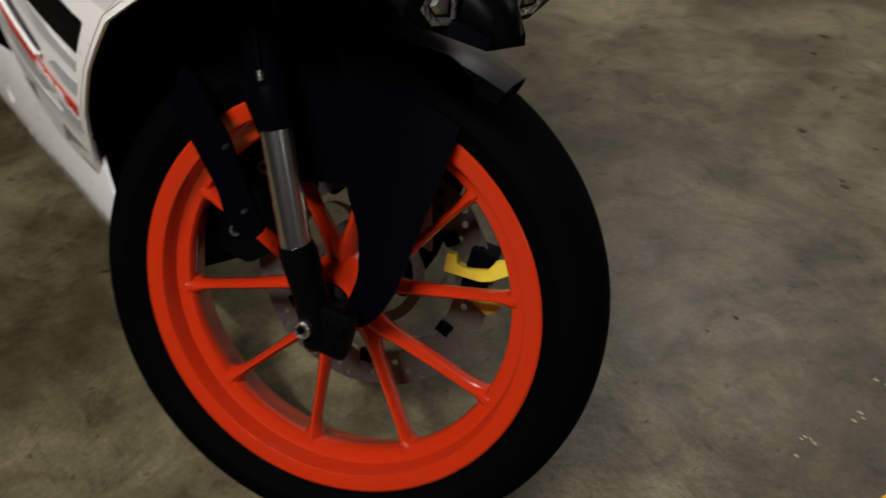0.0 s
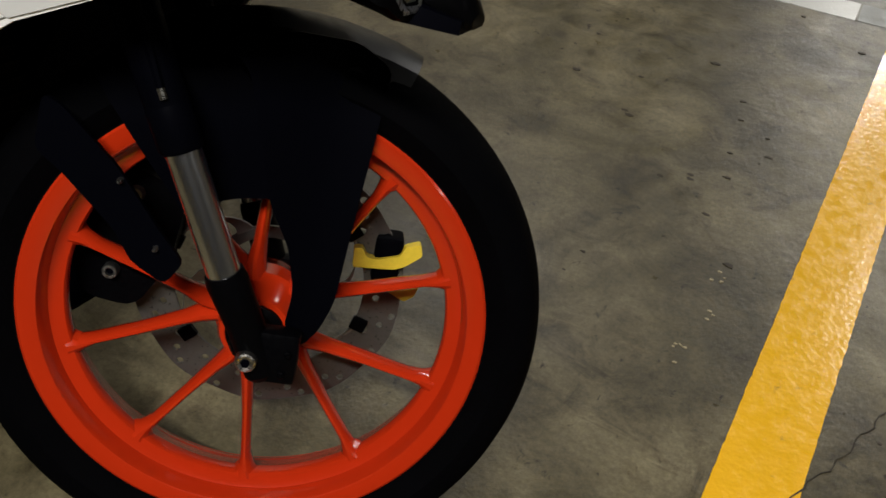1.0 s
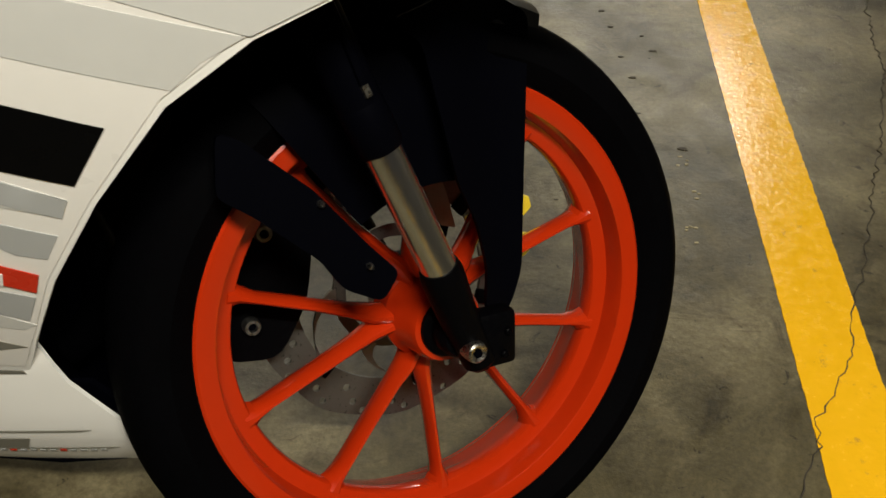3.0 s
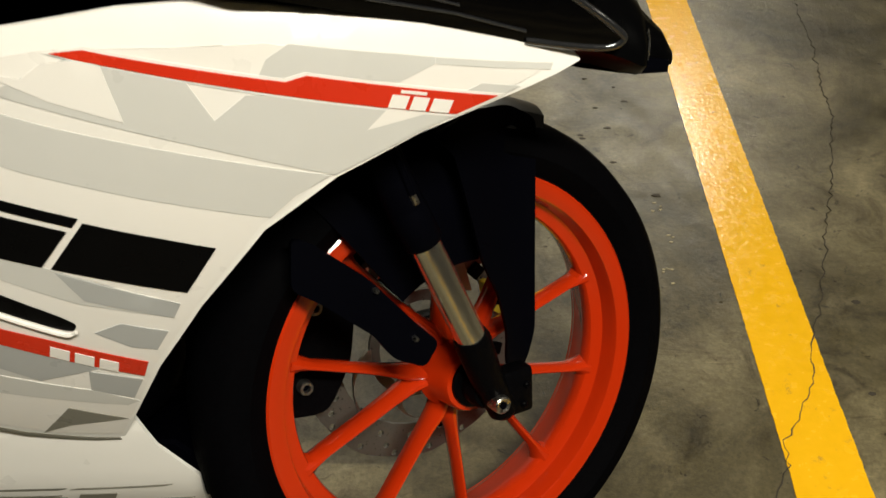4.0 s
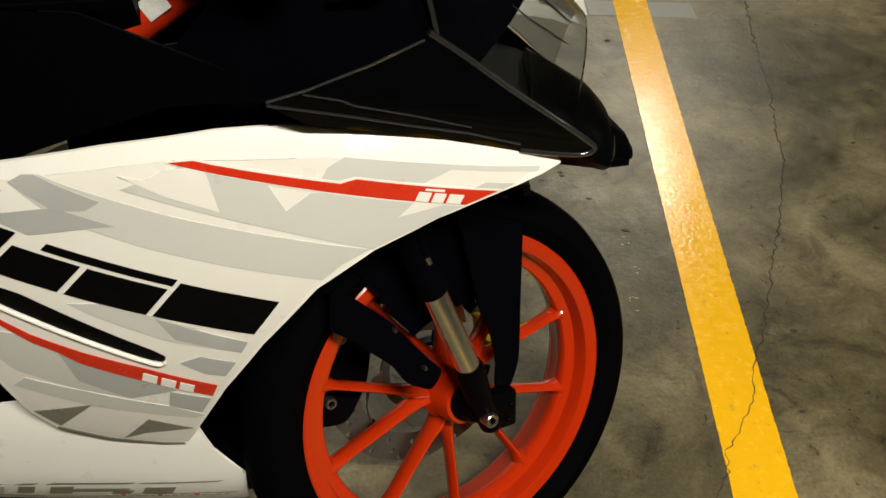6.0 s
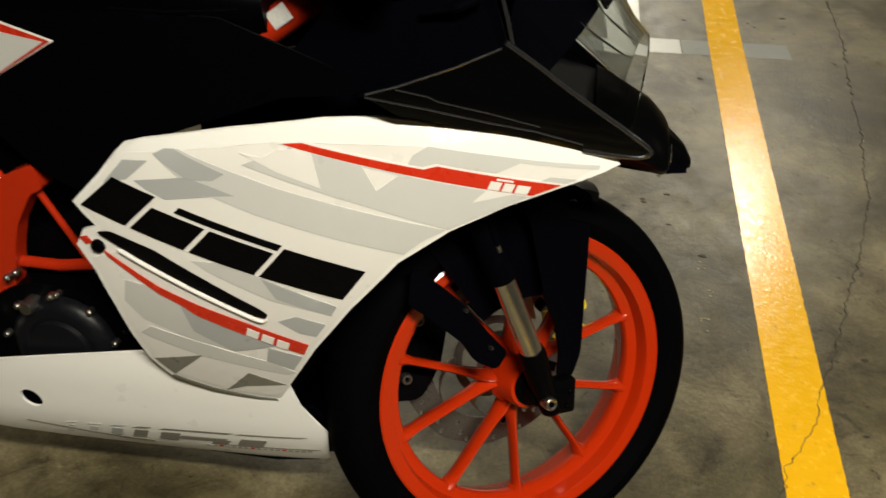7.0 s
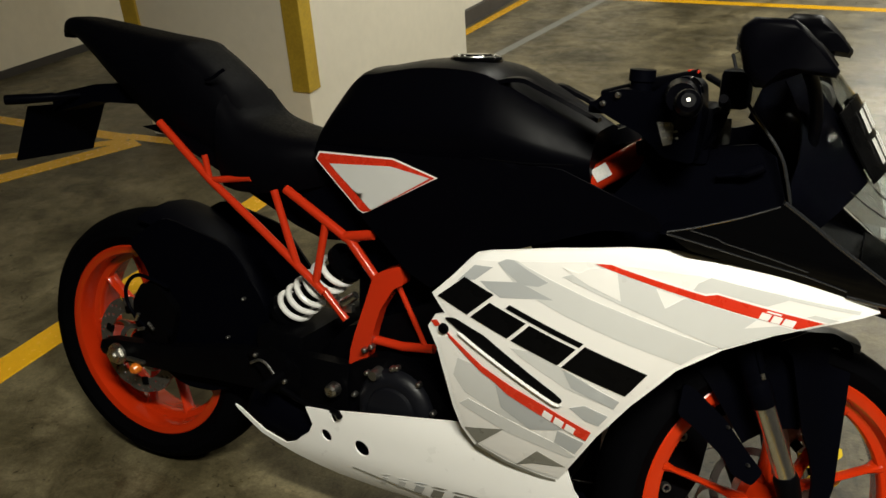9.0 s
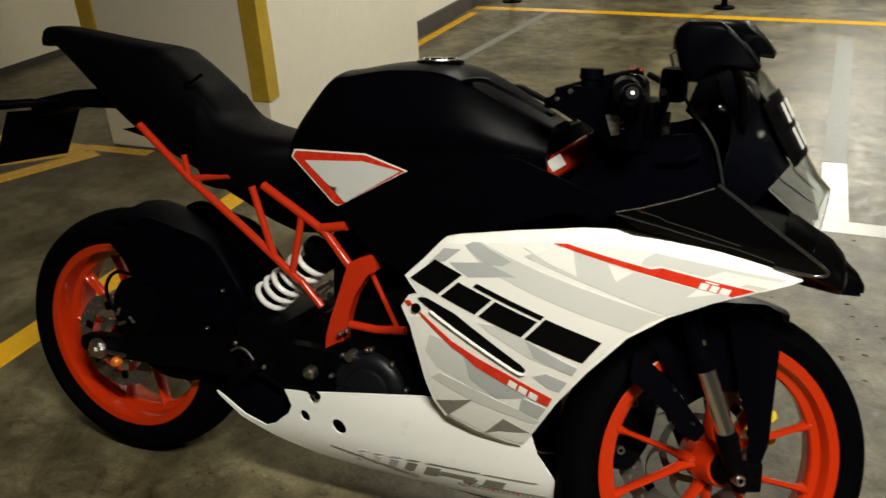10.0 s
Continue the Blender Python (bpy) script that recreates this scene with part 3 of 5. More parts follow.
def fork_leg(side):
    """One upside-down fork leg: chromed stanchion, black outer tube, seal collar and axle clamp."""
    y, low = side * 0.112, side * 0.099
    at = lambda u: Vector((FRONT_AXLE.x, y, FRONT_AXLE.z)) + STEER_WAY * u
    leg = part("fork_leg", tube([at(u) for u in (0.228, 0.24, 0.30, 0.46, 0.62)], [0.0190, 0.0195, 0.0200, 0.0225, 0.0240], 28), BLACK, bike, "black upper fork tube", STEER)
    part("stanchion", tube([at(u) for u in (0.082, 0.14, 0.235)], 0.0162, 32), CHROME, leg, "polished chrome fork stanchion", STEER)
    part("seal_collar", tube([at(u) for u in (0.204, 0.208, 0.244, 0.250)], [0.0180, 0.0200, 0.0200, 0.0185], 28), BLACK, leg, "", STEER)
    part("axle_clamp", tube([at(u) + Vector((0, (low - y) * min(1, max(0, (0.085 - u) / 0.06)), 0)) for u in (-0.032, -0.026, 0.03, 0.078, 0.088)], [0.012, 0.0165, 0.0185, 0.0200, 0.0178], 20), CAST, leg, "black cast fork foot", STEER)
    foot = at(0) + Vector((0, low - y, 0))
    part("clamp_ear", box(foot.x - 0.004, foot.x + 0.044, low - 0.012, low + 0.012, foot.z - 0.030, foot.z + 0.024, 0.006), CAST, leg, "", STEER)
    if side < 0:
        part("axle_bolt", lathe([(0, -0.002), (0.0040, -0.002), (0.0046, -0.0075), (0.0080, -0.0085), (0.0096, -0.0070), (0.0104, -0.003), (0.0104, 0.010), (0, 0.010)], 24, closed=False), BOLT, leg, "grey steel axle bolt", STEER @ Matrix.Translation((foot.x - 0.004, low - 0.0165, foot.z - 0.005)))
        # black plug in place of the shade inside the hex socket
        part("socket_shade", lathe([(0, -0.0006), (0.0043, -0.0006), (0.0043, 0.001), (0, 0.001)], 6, closed=False), BLACK, leg, "", STEER @ Matrix.Translation((foot.x - 0.004, low - 0.0246, foot.z - 0.005)))
        for dx, dz in ((0.030, -0.018), (0.034, 0.004)):
            part("pinch_bolt", bolt(foot.x + dx, low - 0.012, foot.z + dz, 0.0042), CAST, leg, "", STEER)
        up = at(0.252) + Vector((0.0, side * 0.020, 0)) + 0.004 * Vector((math.cos(RAKE), 0, math.sin(RAKE)))
        part("hose_clip", tube([up, up + STEER_WAY * 0.014], 0.0035, 8), BOLT, leg, "", STEER)
        part("hose", tube(smooth_line([up + STEER_WAY * 0.01, up + STEER_WAY * 0.10 + Vector((0.004, 0, 0)), up + STEER_WAY * 0.26]), 0.0038, 8), BLACK, leg, "", STEER)
    return leg


fork_leg(-1)
fork_leg(1)
part("lower_yoke", box(-0.245, -0.170, -0.128, 0.128, 0.665, 0.70, 0.008), CAST, bike, "", STEER)
part("upper_yoke", box(-0.320, -0.235, -0.128, 0.128, 0.845, 0.87, 0.008), CAST, bike, "", STEER)
part("front_axle", tube([FRONT_AXLE + Vector((0, -0.104, 0)), FRONT_AXLE + Vector((0, 0.104, 0))], 0.0125, 16), STEEL, bike, "", STEER)

# front mudguard: an arched blade with a side plate and a stay on each side
rows = []
for k in range(12):
    a = radians(68 + 5.0 * k)
    fade = min(1.0, 0.80 + 0.12 * k)
    row = []
    for j in range(13):
        q = (j - 6) / 6
        r = 0.313 - 0.020 * abs(q) ** 2.4 - (0.012 if abs(q) > 0.9 else 0) + 0.006 * (1 - fade)
        row.append(FRONT_AXLE + Vector((r * math.cos(a), 0.064 * q * fade, r * math.sin(a))))
    rows.append(row)
guard = part("front_mudguard", sheet_rows(rows, 0.003), SHEEN, bike, "matt black plastic front mudguard", STEER)
# Skirts reach far back; their black also stands for shade on the spokes.
for s in (-1, 1):
    skirt = []
    for k in range(9):
        ang = radians(86 + 5.1 * k)
        skirt.append([FRONT_AXLE + Vector((r * math.cos(ang), s * y, r * math.sin(ang))) for r, y in ((0.140, 0.062), (0.170, 0.064), (0.200, 0.068), (0.232, 0.070), (0.262, 0.070), (0.296, 0.062))])
    part("skirt", sheet_rows(skirt, 0.003), BLACK, guard, "", STEER)
plate_out = rounded([(0.073, 0.570), (0.068, 0.506), (0.061, 0.420), (0.055, 0.338), (0.044, 0.306), (0.030, 0.287), (0.016, 0.290), (0.010, 0.312), (0.014, 0.345), (0.004, 0.390), (-0.018, 0.433), (-0.037, 0.505), (-0.050, 0.553), (-0.075, 0.574), (-0.02, 0.590), (0.04, 0.588)], 0.010)
plate_y = lambda x, z: -0.079 + 0.07 * max(0.0, z - 0.33) - 0.036 * min(1.0, max(0.0, (0.030 - x) / 0.085))
part("side_plate", panel(plate_out, plate_y, 0.005), BLACK, guard, "", STEER)
part("side_plate", mirrored(panel(plate_out, plate_y, 0.005)), BLACK, guard, "", STEER)
stay_out = rounded([(-0.221, 0.500), (-0.204, 0.493), (-0.152, 0.448), (-0.110, 0.396), (-0.086, 0.370), (-0.102, 0.346), (-0.134, 0.362), (-0.151, 0.389), (-0.201, 0.433), (-0.226, 0.450)], 0.008)
stay_y = lambda x, z: -0.093 - 0.14 * (x + 0.23)
part("rear_stay", panel(stay_out, stay_y, 0.006), BLACK, guard, "", STEER)
part("rear_stay", mirrored(panel(stay_out, stay_y, 0.006)), BLACK, guard, "", STEER)
for x, z in ((-0.148, 0.437), (-0.112, 0.380)):
    part("stay_bolt", bolt(x, stay_y(x, z) - 0.003, z, 0.0028), BOLT, guard, "", STEER)

# front brake caliper on the left fork leg, seen through the wheel
cal = rounded([(-0.215, 0.258), (-0.228, 0.305), (-0.205, 0.395), (-0.165, 0.412), (-0.112, 0.385), (-0.125, 0.305), (-0.158, 0.250)], 0.018)
caliper = part("brake_caliper", panel(cal, lambda x, z: 0.030, 0.075), CAST, bike, "black front brake caliper", STEER)
for x, z in ((-0.184, 0.292), (-0.164, 0.382)):
    # black floor for the bolt's recess, its shade given as colour
    part("socket_shade", lathe([(0, -0.0045), (0.0042, -0.0045), (0.0042, 0.0), (0, 0.0)], 6, closed=False), BLACK, caliper, "", STEER @ Matrix.Translation((x, 0.028, z)))
    part("caliper_bolt", lathe([(0, -0.003), (0.0042, -0.003), (0.0046, -0.0085), (0.0075, -0.0085), (0.0086, -0.006), (0.0088, 0.010), (0, 0.010)], 20, closed=False), STEEL, caliper, "grey caliper bolt", STEER @ Matrix.Translation((x, 0.028, z)))
part("sensor_bracket", panel(rounded([(0.030, 0.352), (0.052, 0.345), (0.042, 0.385), (0.022, 0.443), (0.0, 0.446), (0.004, 0.425)], 0.004), lambda x, z: 0.05, 0.003, [disc_loop(0.010, 0.434, 0.005, n=10)], 0.01), STEEL, bike, "", STEER)

# yellow lock clamped over the front brake disc
lock = new("disc_lock")
lock.matrix_world = bike.matrix_world @ STEER
tagged(lock, "yellow and black disc lock clipped over the front brake disc", "disc lock")
for name, ring in (("upper_jaw", [(0.072, 0.329), (0.118, 0.333), (0.131, 0.339), (0.148, 0.354), (0.144, 0.368), (0.127, 0.361), (0.123, 0.350), (0.098, 0.342), (0.086, 0.343), (0.080, 0.353), (0.070, 0.352)]), ("lower_jaw", [(0.090, 0.304), (0.114, 0.306), (0.137, 0.296), (0.147, 0.304), (0.152, 0.320), (0.142, 0.322), (0.134, 0.311), (0.116, 0.317), (0.098, 0.314)])):
    part(name, panel(rounded(ring, 0.003), lambda x, z: 0.050, 0.014, step=0.01), YELLOW_LOCK, lock, "yellow plastic lock jaw")
part("lock_body", box(0.094, 0.126, 0.056, 0.094, 0.312, 0.368, 0.006), BLACK, lock, "black lock body")


# ---- side fairing
def side_y(x, z):
    """The right flank of the fairing."""
    top = np.interp(x, (-0.56, -0.48, -0.457, -0.357, -0.25, -0.189, -0.122, -0.038, 0.033, 0.09), (0.66, 0.724, 0.732, 0.751, 0.765, 0.767, 0.756, 0.736, 0.713, 0.69))
    turn_in = 9.0 * max(0.0, z - top + 0.030) ** 2
    return turn_in + 0.106 + 0.4553 * x - 0.7381 * z + 0.4736 * x * x - 0.1238 * x * z + 0.6173 * z * z


FLANK = [(-0.557, 0.646), (-0.519, 0.684), (-0.494, 0.713), (-0.482, 0.724), (-0.457, 0.732), (-0.357, 0.751), (-0.25, 0.765), (-0.189, 0.767), (-0.122, 0.756), (-0.038, 0.736), (0.033, 0.713), (0.083, 0.694), (0.088, 0.688), (0.068, 0.683), (0.021, 0.672), (-0.042, 0.655), (-0.107, 0.628), (-0.166, 0.588), (-0.226, 0.517), (-0.276, 0.445), (-0.314, 0.376), (-0.342, 0.323), (-0.367, 0.324), (-0.431, 0.340), (-0.486, 0.366), (-0.508, 0.402), (-0.521, 0.447), (-0.531, 0.495), (-0.546, 0.553), (-0.563, 0.587), (-0.549, 0.611), (-0.530, 0.618)]


def other_side(bm):
    """A flank panel set against the bike and flipped to its left."""
    bmesh.ops.transform(bm, matrix=FLANK_POSE, verts=bm.verts)
    return mirrored(bm)


fairing = part("side_fairing", panel(FLANK, side_y, 0.004), WHITE, bike, "white lacquered side fairing with grey, red and black graphics", FLANK_POSE, sharp=50)
part("side_fairing", other_side(panel(FLANK, side_y, 0.004)), WHITE, bike, "plain white lacquered side fairing", sharp=50)


film_count = itertools.count()


def graphic(name, outline, mat, level, label="", owner=None, surface=side_y, m=FLANK_POSE, sharp=50):
    """Thin film on a body panel; level orders films that overlap."""
    return part(name, panel(outline, surface, 0.0008, step=0.018, lift=0.0010 + 0.00045 * level + 0.00006 * (next(film_count) % 7)), mat, owner or fairing, label, m, sharp=sharp)


# pale fields first, then darker shapes, then the red and black ones
graphic("graphic_field", [(-0.500, 0.700), (-0.478, 0.716), (-0.30, 0.742), (-0.15, 0.738), (0.060, 0.690), (0.018, 0.677), (-0.045, 0.660), (-0.11, 0.634), (-0.168, 0.594), (-0.229, 0.520), (-0.279, 0.449), (-0.312, 0.386), (-0.340, 0.335), (-0.40, 0.344), (-0.480, 0.376), (-0.500, 0.410), (-0.513, 0.45), (-0.525, 0.51), (-0.545, 0.572), (-0.50, 0.59), (-0.545, 0.645)], WHITE_GRAPHIC, 0)
graphic("graphic_band", [(-0.482, 0.708), (-0.45, 0.711), (-0.479, 0.686), (-0.509, 0.679)], GREY_MID, 1)
graphic("graphic_band", [(-0.443, 0.719), (-0.430, 0.726), (-0.413, 0.727), (-0.300, 0.688), (-0.111, 0.631), (-0.139, 0.617), (-0.160, 0.600), (-0.25, 0.628), (-0.330, 0.655), (-0.404, 0.685)], GREY_PALE, 1)
graphic("graphic_band", [(-0.443, 0.719), (-0.430, 0.726), (-0.418, 0.727), (-0.36, 0.703), (-0.375, 0.694), (-0.404, 0.693)], GREY_MID, 2)
graphic("graphic_wedge", [(-0.470, 0.686), (-0.404, 0.696), (-0.350, 0.677), (-0.374, 0.675), (-0.434, 0.666), (-0.456, 0.676)], GREY_MID, 1)
graphic("graphic_field", [(-0.340, 0.715), (-0.285, 0.736), (-0.262, 0.736), (-0.206, 0.716), (-0.190, 0.686), (-0.166, 0.703), (-0.138, 0.699), (-0.079, 0.684), (-0.014, 0.666), (-0.042, 0.657), (-0.108, 0.631), (-0.200, 0.666)], GREY_PALE, 1)
graphic("graphic_field", [(-0.262, 0.736), (-0.300, 0.734), (-0.315, 0.724), (-0.340, 0.7285), (-0.300, 0.708), (-0.252, 0.690)], WHITE_GRAPHIC, 2)
graphic("graphic_star", [(-0.082, 0.665), (-0.066, 0.680), (-0.037, 0.671)], WHITE_GRAPHIC, 2)
graphic("graphic_band", [(-0.157, 0.714), (-0.150, 0.727), (-0.134, 0.736), (-0.053, 0.719), (-0.030, 0.7137), (-0.030, 0.709), (-0.057, 0.699), (-0.121, 0.714), (-0.138, 0.711)], GREY_PALE, 1)
graphic("graphic_band", [(-0.0298, 0.7136), (0.015, 0.7034), (0.064, 0.6920), (0.062, 0.6880), (0.015, 0.6987), (-0.0298, 0.7090)], GREY_PALE, 1, sharp=3)
graphic("graphic_wedge", [(-0.010, 0.683), (0.006, 0.688), (0.038, 0.680), (0.022, 0.6755)], GREY_PALE, 1)
graphic("graphic_band", [(-0.414, 0.586), (-0.367, 0.586), (-0.242, 0.523), (-0.250, 0.508), (-0.322, 0.532), (-0.395, 0.572)], GREY_PALE, 1)
graphic("graphic_band", [(-0.330, 0.566), (-0.242, 0.523), (-0.250, 0.508), (-0.315, 0.535)], GREY_MID, 2)
graphic("graphic_wedge", [(-0.317, 0.497), (-0.294, 0.506), (-0.258, 0.492), (-0.272, 0.470), (-0.292, 0.476)], GREY_MID, 1)
graphic("graphic_field", [(-0.506, 0.545), (-0.453, 0.536), (-0.411, 0.500), (-0.352, 0.468), (-0.327, 0.450), (-0.381, 0.437), (-0.430, 0.452), (-0.495, 0.482), (-0.515, 0.510)], GREY_PALE, 1)
graphic("graphic_field", [(-0.440, 0.516), (-0.411, 0.500), (-0.352, 0.468), (-0.327, 0.450), (-0.381, 0.437), (-0.430, 0.470)], GREY_MID, 2)
graphic("graphic_wedge", [(-0.336, 0.447), (-0.294, 0.430), (-0.309, 0.402), (-0.342, 0.420)], GREY_MID, 2)
graphic("graphic_band", [(-0.507, 0.455), (-0.489, 0.470), (-0.416, 0.446), (-0.338, 0.417), (-0.306, 0.396), (-0.318, 0.390), (-0.429, 0.421)], GREY_PALE, 1)
graphic("graphic_wedge", [(-0.500, 0.404), (-0.428, 0.423), (-0.478, 0.374)], GREY_DARK, 1)
graphic("graphic_wedge", [(-0.411, 0.346), (-0.372, 0.391), (-0.325, 0.366), (-0.381, 0.359)], GREY_DARK, 1)
graphic("graphic_edging", [(-0.480, 0.373), (-0.427, 0.349), (-0.367, 0.333), (-0.344, 0.330), (-0.343, 0.325), (-0.367, 0.327), (-0.430, 0.343), (-0.484, 0.369)], GREY_DARK, 3)

red = graphic("red_stripe", [(-0.293, 0.7405), (-0.271, 0.742), (-0.138, 0.710), (-0.123, 0.713), (0.019, 0.676), (-0.014, 0.667), (-0.138, 0.700)], RED_FILM, 4, "long red graphic stripe with a pale edge")
graphic("stripe_edging", [(-0.298, 0.7405), (-0.271, 0.7442), (-0.139, 0.7123), (-0.124, 0.7153), (0.026, 0.676), (-0.014, 0.6645), (-0.139, 0.6978)], WHITE_GRAPHIC, 2)
for k, (x0, x1) in enumerate(((-0.066, -0.053), (-0.050, -0.038), (-0.035, -0.020))):
    z0, z1 = 0.6815 - 0.265 * (x0 + 0.066), 0.6815 - 0.265 * (x1 + 0.066)
    graphic("logo_block", [(x0, z0), (x1, z1), (x1 + 0.004, z1 + 0.0095), (x0 + 0.004, z0 + 0.0095)], WHITE_GRAPHIC, 5, "plain white slanted block" if k == 0 else "")
graphic("logo_bar", [(-0.056, 0.6915), (-0.0555, 0.6935), (-0.036, 0.6885), (-0.0365, 0.6865)], WHITE_GRAPHIC, 5)

graphic("red_stripe", [(-0.526, 0.588), (-0.498, 0.568), (-0.462, 0.542), (-0.413, 0.517), (-0.358, 0.493), (-0.283, 0.455), (-0.291, 0.436), (-0.360, 0.470), (-0.420, 0.500), (-0.440, 0.517), (-0.463, 0.530), (-0.522, 0.579)], RED_FILM, 3, "tapering red graphic stripe")
graphic("red_stripe", [(-0.556, 0.600), (-0.545, 0.604), (-0.538, 0.596), (-0.548, 0.592)], RED_FILM, 3)
for k in range(3):
    x = -0.361 + 0.018 * k
    z = 0.478 - 0.0095 * k
    graphic("logo_block", [(x, z - 0.006), (x + 0.004, z + 0.0065), (x + 0.018, z - 0.001), (x + 0.014, z - 0.0135)], WHITE_GRAPHIC, 5)

# the big black emblem: slanted blocks and a bar
def between_edges(u, h):
    """A point of the emblem field: u runs along it, h up it."""
    foot, head = Vector((-0.544, 0.646)).lerp(Vector((-0.234, 0.535)), u), Vector((-0.497, 0.687)).lerp(Vector((-0.202, 0.581)), u)
    return tuple(foot.lerp(head, h))


for k, (u0, u1, h0, h1) in enumerate(((0.0, 0.175, 0.0, 1.0), (0.195, 0.40, 0.0, 0.72), (0.42, 0.665, 0.0, 0.72), (0.685, 1.0, 0.0, 0.92), (0.27, 0.67, 0.82, 0.98))):
    graphic("emblem_block", [between_edges(u0, h0), between_edges(u1, h0), between_edges(u1, h1), between_edges(u0, h1)], BLACK_FILM, 3, "plain black slanted emblem block")

VENT = rounded([(-0.531, 0.612), (-0.512, 0.616), (-0.458, 0.597), (-0.406, 0.564), (-0.340, 0.520), (-0.328, 0.509), (-0.332, 0.502), (-0.345, 0.506), (-0.408, 0.5415), (-0.497, 0.5925)], 0.006)
# No opening is cut; the slot's dark depth is put into the film's colour.
graphic("vent_slot", VENT, BLACK_FILM, 4, "long vent slot drawn as flat black film")
part("vent_lip", tube(smooth_line([(x, side_y(x, z) - 0.004, z) for x, z in ((-0.505, 0.593), (-0.47, 0.573), (-0.408, 0.538), (-0.345, 0.502), (-0.330, 0.502))]), [0.001] + [0.0028] * 20 + [0.002] * 4, 8), WHITE, fairing, "raised white lip under the vent slot", FLANK_POSE)
part("fairing_bolt", bolt(-0.532, side_y(-0.532, 0.591) - 0.002, 0.591, 0.009), CAST, fairing, m=FLANK_POSE)


# ---- belly pan
def belly_y(x, z):
    return -0.158 + 3.0 * max(0.0, 0.27 - z) ** 2 + 1.6 * max(0.0, z - 0.31) ** 2 + 0.22 * max(0.0, x + 0.42) ** 2


BELLY = [(-0.842, 0.339), (-0.800, 0.343), (-0.675, 0.364), (-0.540, 0.385), (-0.45, 0.395), (-0.335, 0.372), (-0.326, 0.352), (-0.312, 0.313), (-0.278, 0.262), (-0.284, 0.186), (-0.292, 0.176), (-0.40, 0.168), (-0.55, 0.166), (-0.70, 0.172), (-0.79, 0.184), (-0.828, 0.196), (-0.88, 0.214), (-0.953, 0.250), (-1.005, 0.293), (-1.011, 0.302), (-1.000, 0.297), (-0.945, 0.258), (-0.897, 0.240), (-0.872, 0.252), (-0.859, 0.266), (-0.838, 0.284), (-0.828, 0.305), (-0.834, 0.322)]
belly_holes = [disc_loop(-0.798, 0.288, 0.0105, 0.0135, turn=0.5), disc_loop(-0.721, 0.280, 0.0145, 0.018, turn=0.6), disc_loop(-0.779, 0.331, 0.0055, 0.009, turn=0.5)]
pan = part("belly_pan", panel(BELLY, belly_y, 0.004, belly_holes), WHITE, bike, "white lacquered belly pan with two round holes", FLANK_POSE, sharp=50)
part("belly_pan", other_side(panel(BELLY, belly_y, 0.004)), WHITE, bike, "plain white lacquered belly pan", sharp=50)
rows = []
for k in range(9):
    x = -0.30 - 0.068 * k
    z = 0.160 + (0.012 if k in (0, 8) else 0.0)
    rows.append([Vector((x, q * 0.105, z - 0.012 * (1 - q * q))) for q in (-1, -0.7, -0.3, 0, 0.3, 0.7, 1)])
part("belly_floor", sheet_rows(rows, 0.004), BLACK, pan)


def belly_graphic(pts, mat, level=1, name="graphic_bar"):
    graphic(name, pts, mat, level, owner=pan, surface=belly_y)


def slanted(x0, x1, z0, z1, lean=0.010, rise=0.045):
    return [(x0, z0 + rise * (x0 + 0.6)), (x1, z0 + rise * (x1 + 0.6)), (x1 + lean, z1 + rise * (x1 + 0.6)), (x0 + lean, z1 + rise * (x0 + 0.6))]


for k, (x, w, mat) in enumerate([(-0.690, 0.010, GREY_PALE), (-0.655, 0.014, GREY_PALE), (-0.620, 0.018, GREY_MID), (-0.584, 0.022, GREY_DARK)]):
    belly_graphic(slanted(x, x + w, 0.207, 0.229), mat)
    belly_graphic(slanted(x + 0.007, x + w + 0.007, 0.234, 0.238), mat)
belly_graphic(slanted(-0.542, -0.512, 0.205, 0.228), GREY_DARK)
belly_graphic(slanted(-0.512, -0.440, 0.212, 0.222), GREY_DARK)
belly_graphic(slanted(-0.460, -0.436, 0.203, 0.217), GREY_DARK)
belly_graphic(slanted(-0.536, -0.430, 0.234, 0.2375), GREY_DARK)
belly_graphic(slanted(-0.420, -0.380, 0.203, 0.224), GREY_DARK)
belly_graphic(slanted(-0.418, -0.318, 0.2345, 0.2375), GREY_DARK)
belly_graphic(slanted(-0.440, -0.302, 0.2015, 0.2045), GREY_DARK)
belly_graphic([(-0.745, 0.2285), (-0.60, 0.2025), (-0.552, 0.1985), (-0.552, 0.1965), (-0.60, 0.2002), (-0.745, 0.2265)], GREY_DARK, 2, "graphic_line")
for k in range(17):
    x = -0.470 + 0.0098 * k
    belly_graphic(slanted(x, x + 0.0062, 0.1945, 0.199, 0.001), RED_FILM if k % 5 == 2 else GREY_MID, 1, "small_writing_bar")


# ---- nose cowl, headlight and screen
def cowl_y(x, z):
    """The flank of the nose above the white panel."""
    under = max(0.0, 0.736 - 0.27 * x + 0.042 - z)
    return -0.3252 + 0.3781 * x + 0.2992 * z - 0.3985 * x * x + 4.5 * under * under


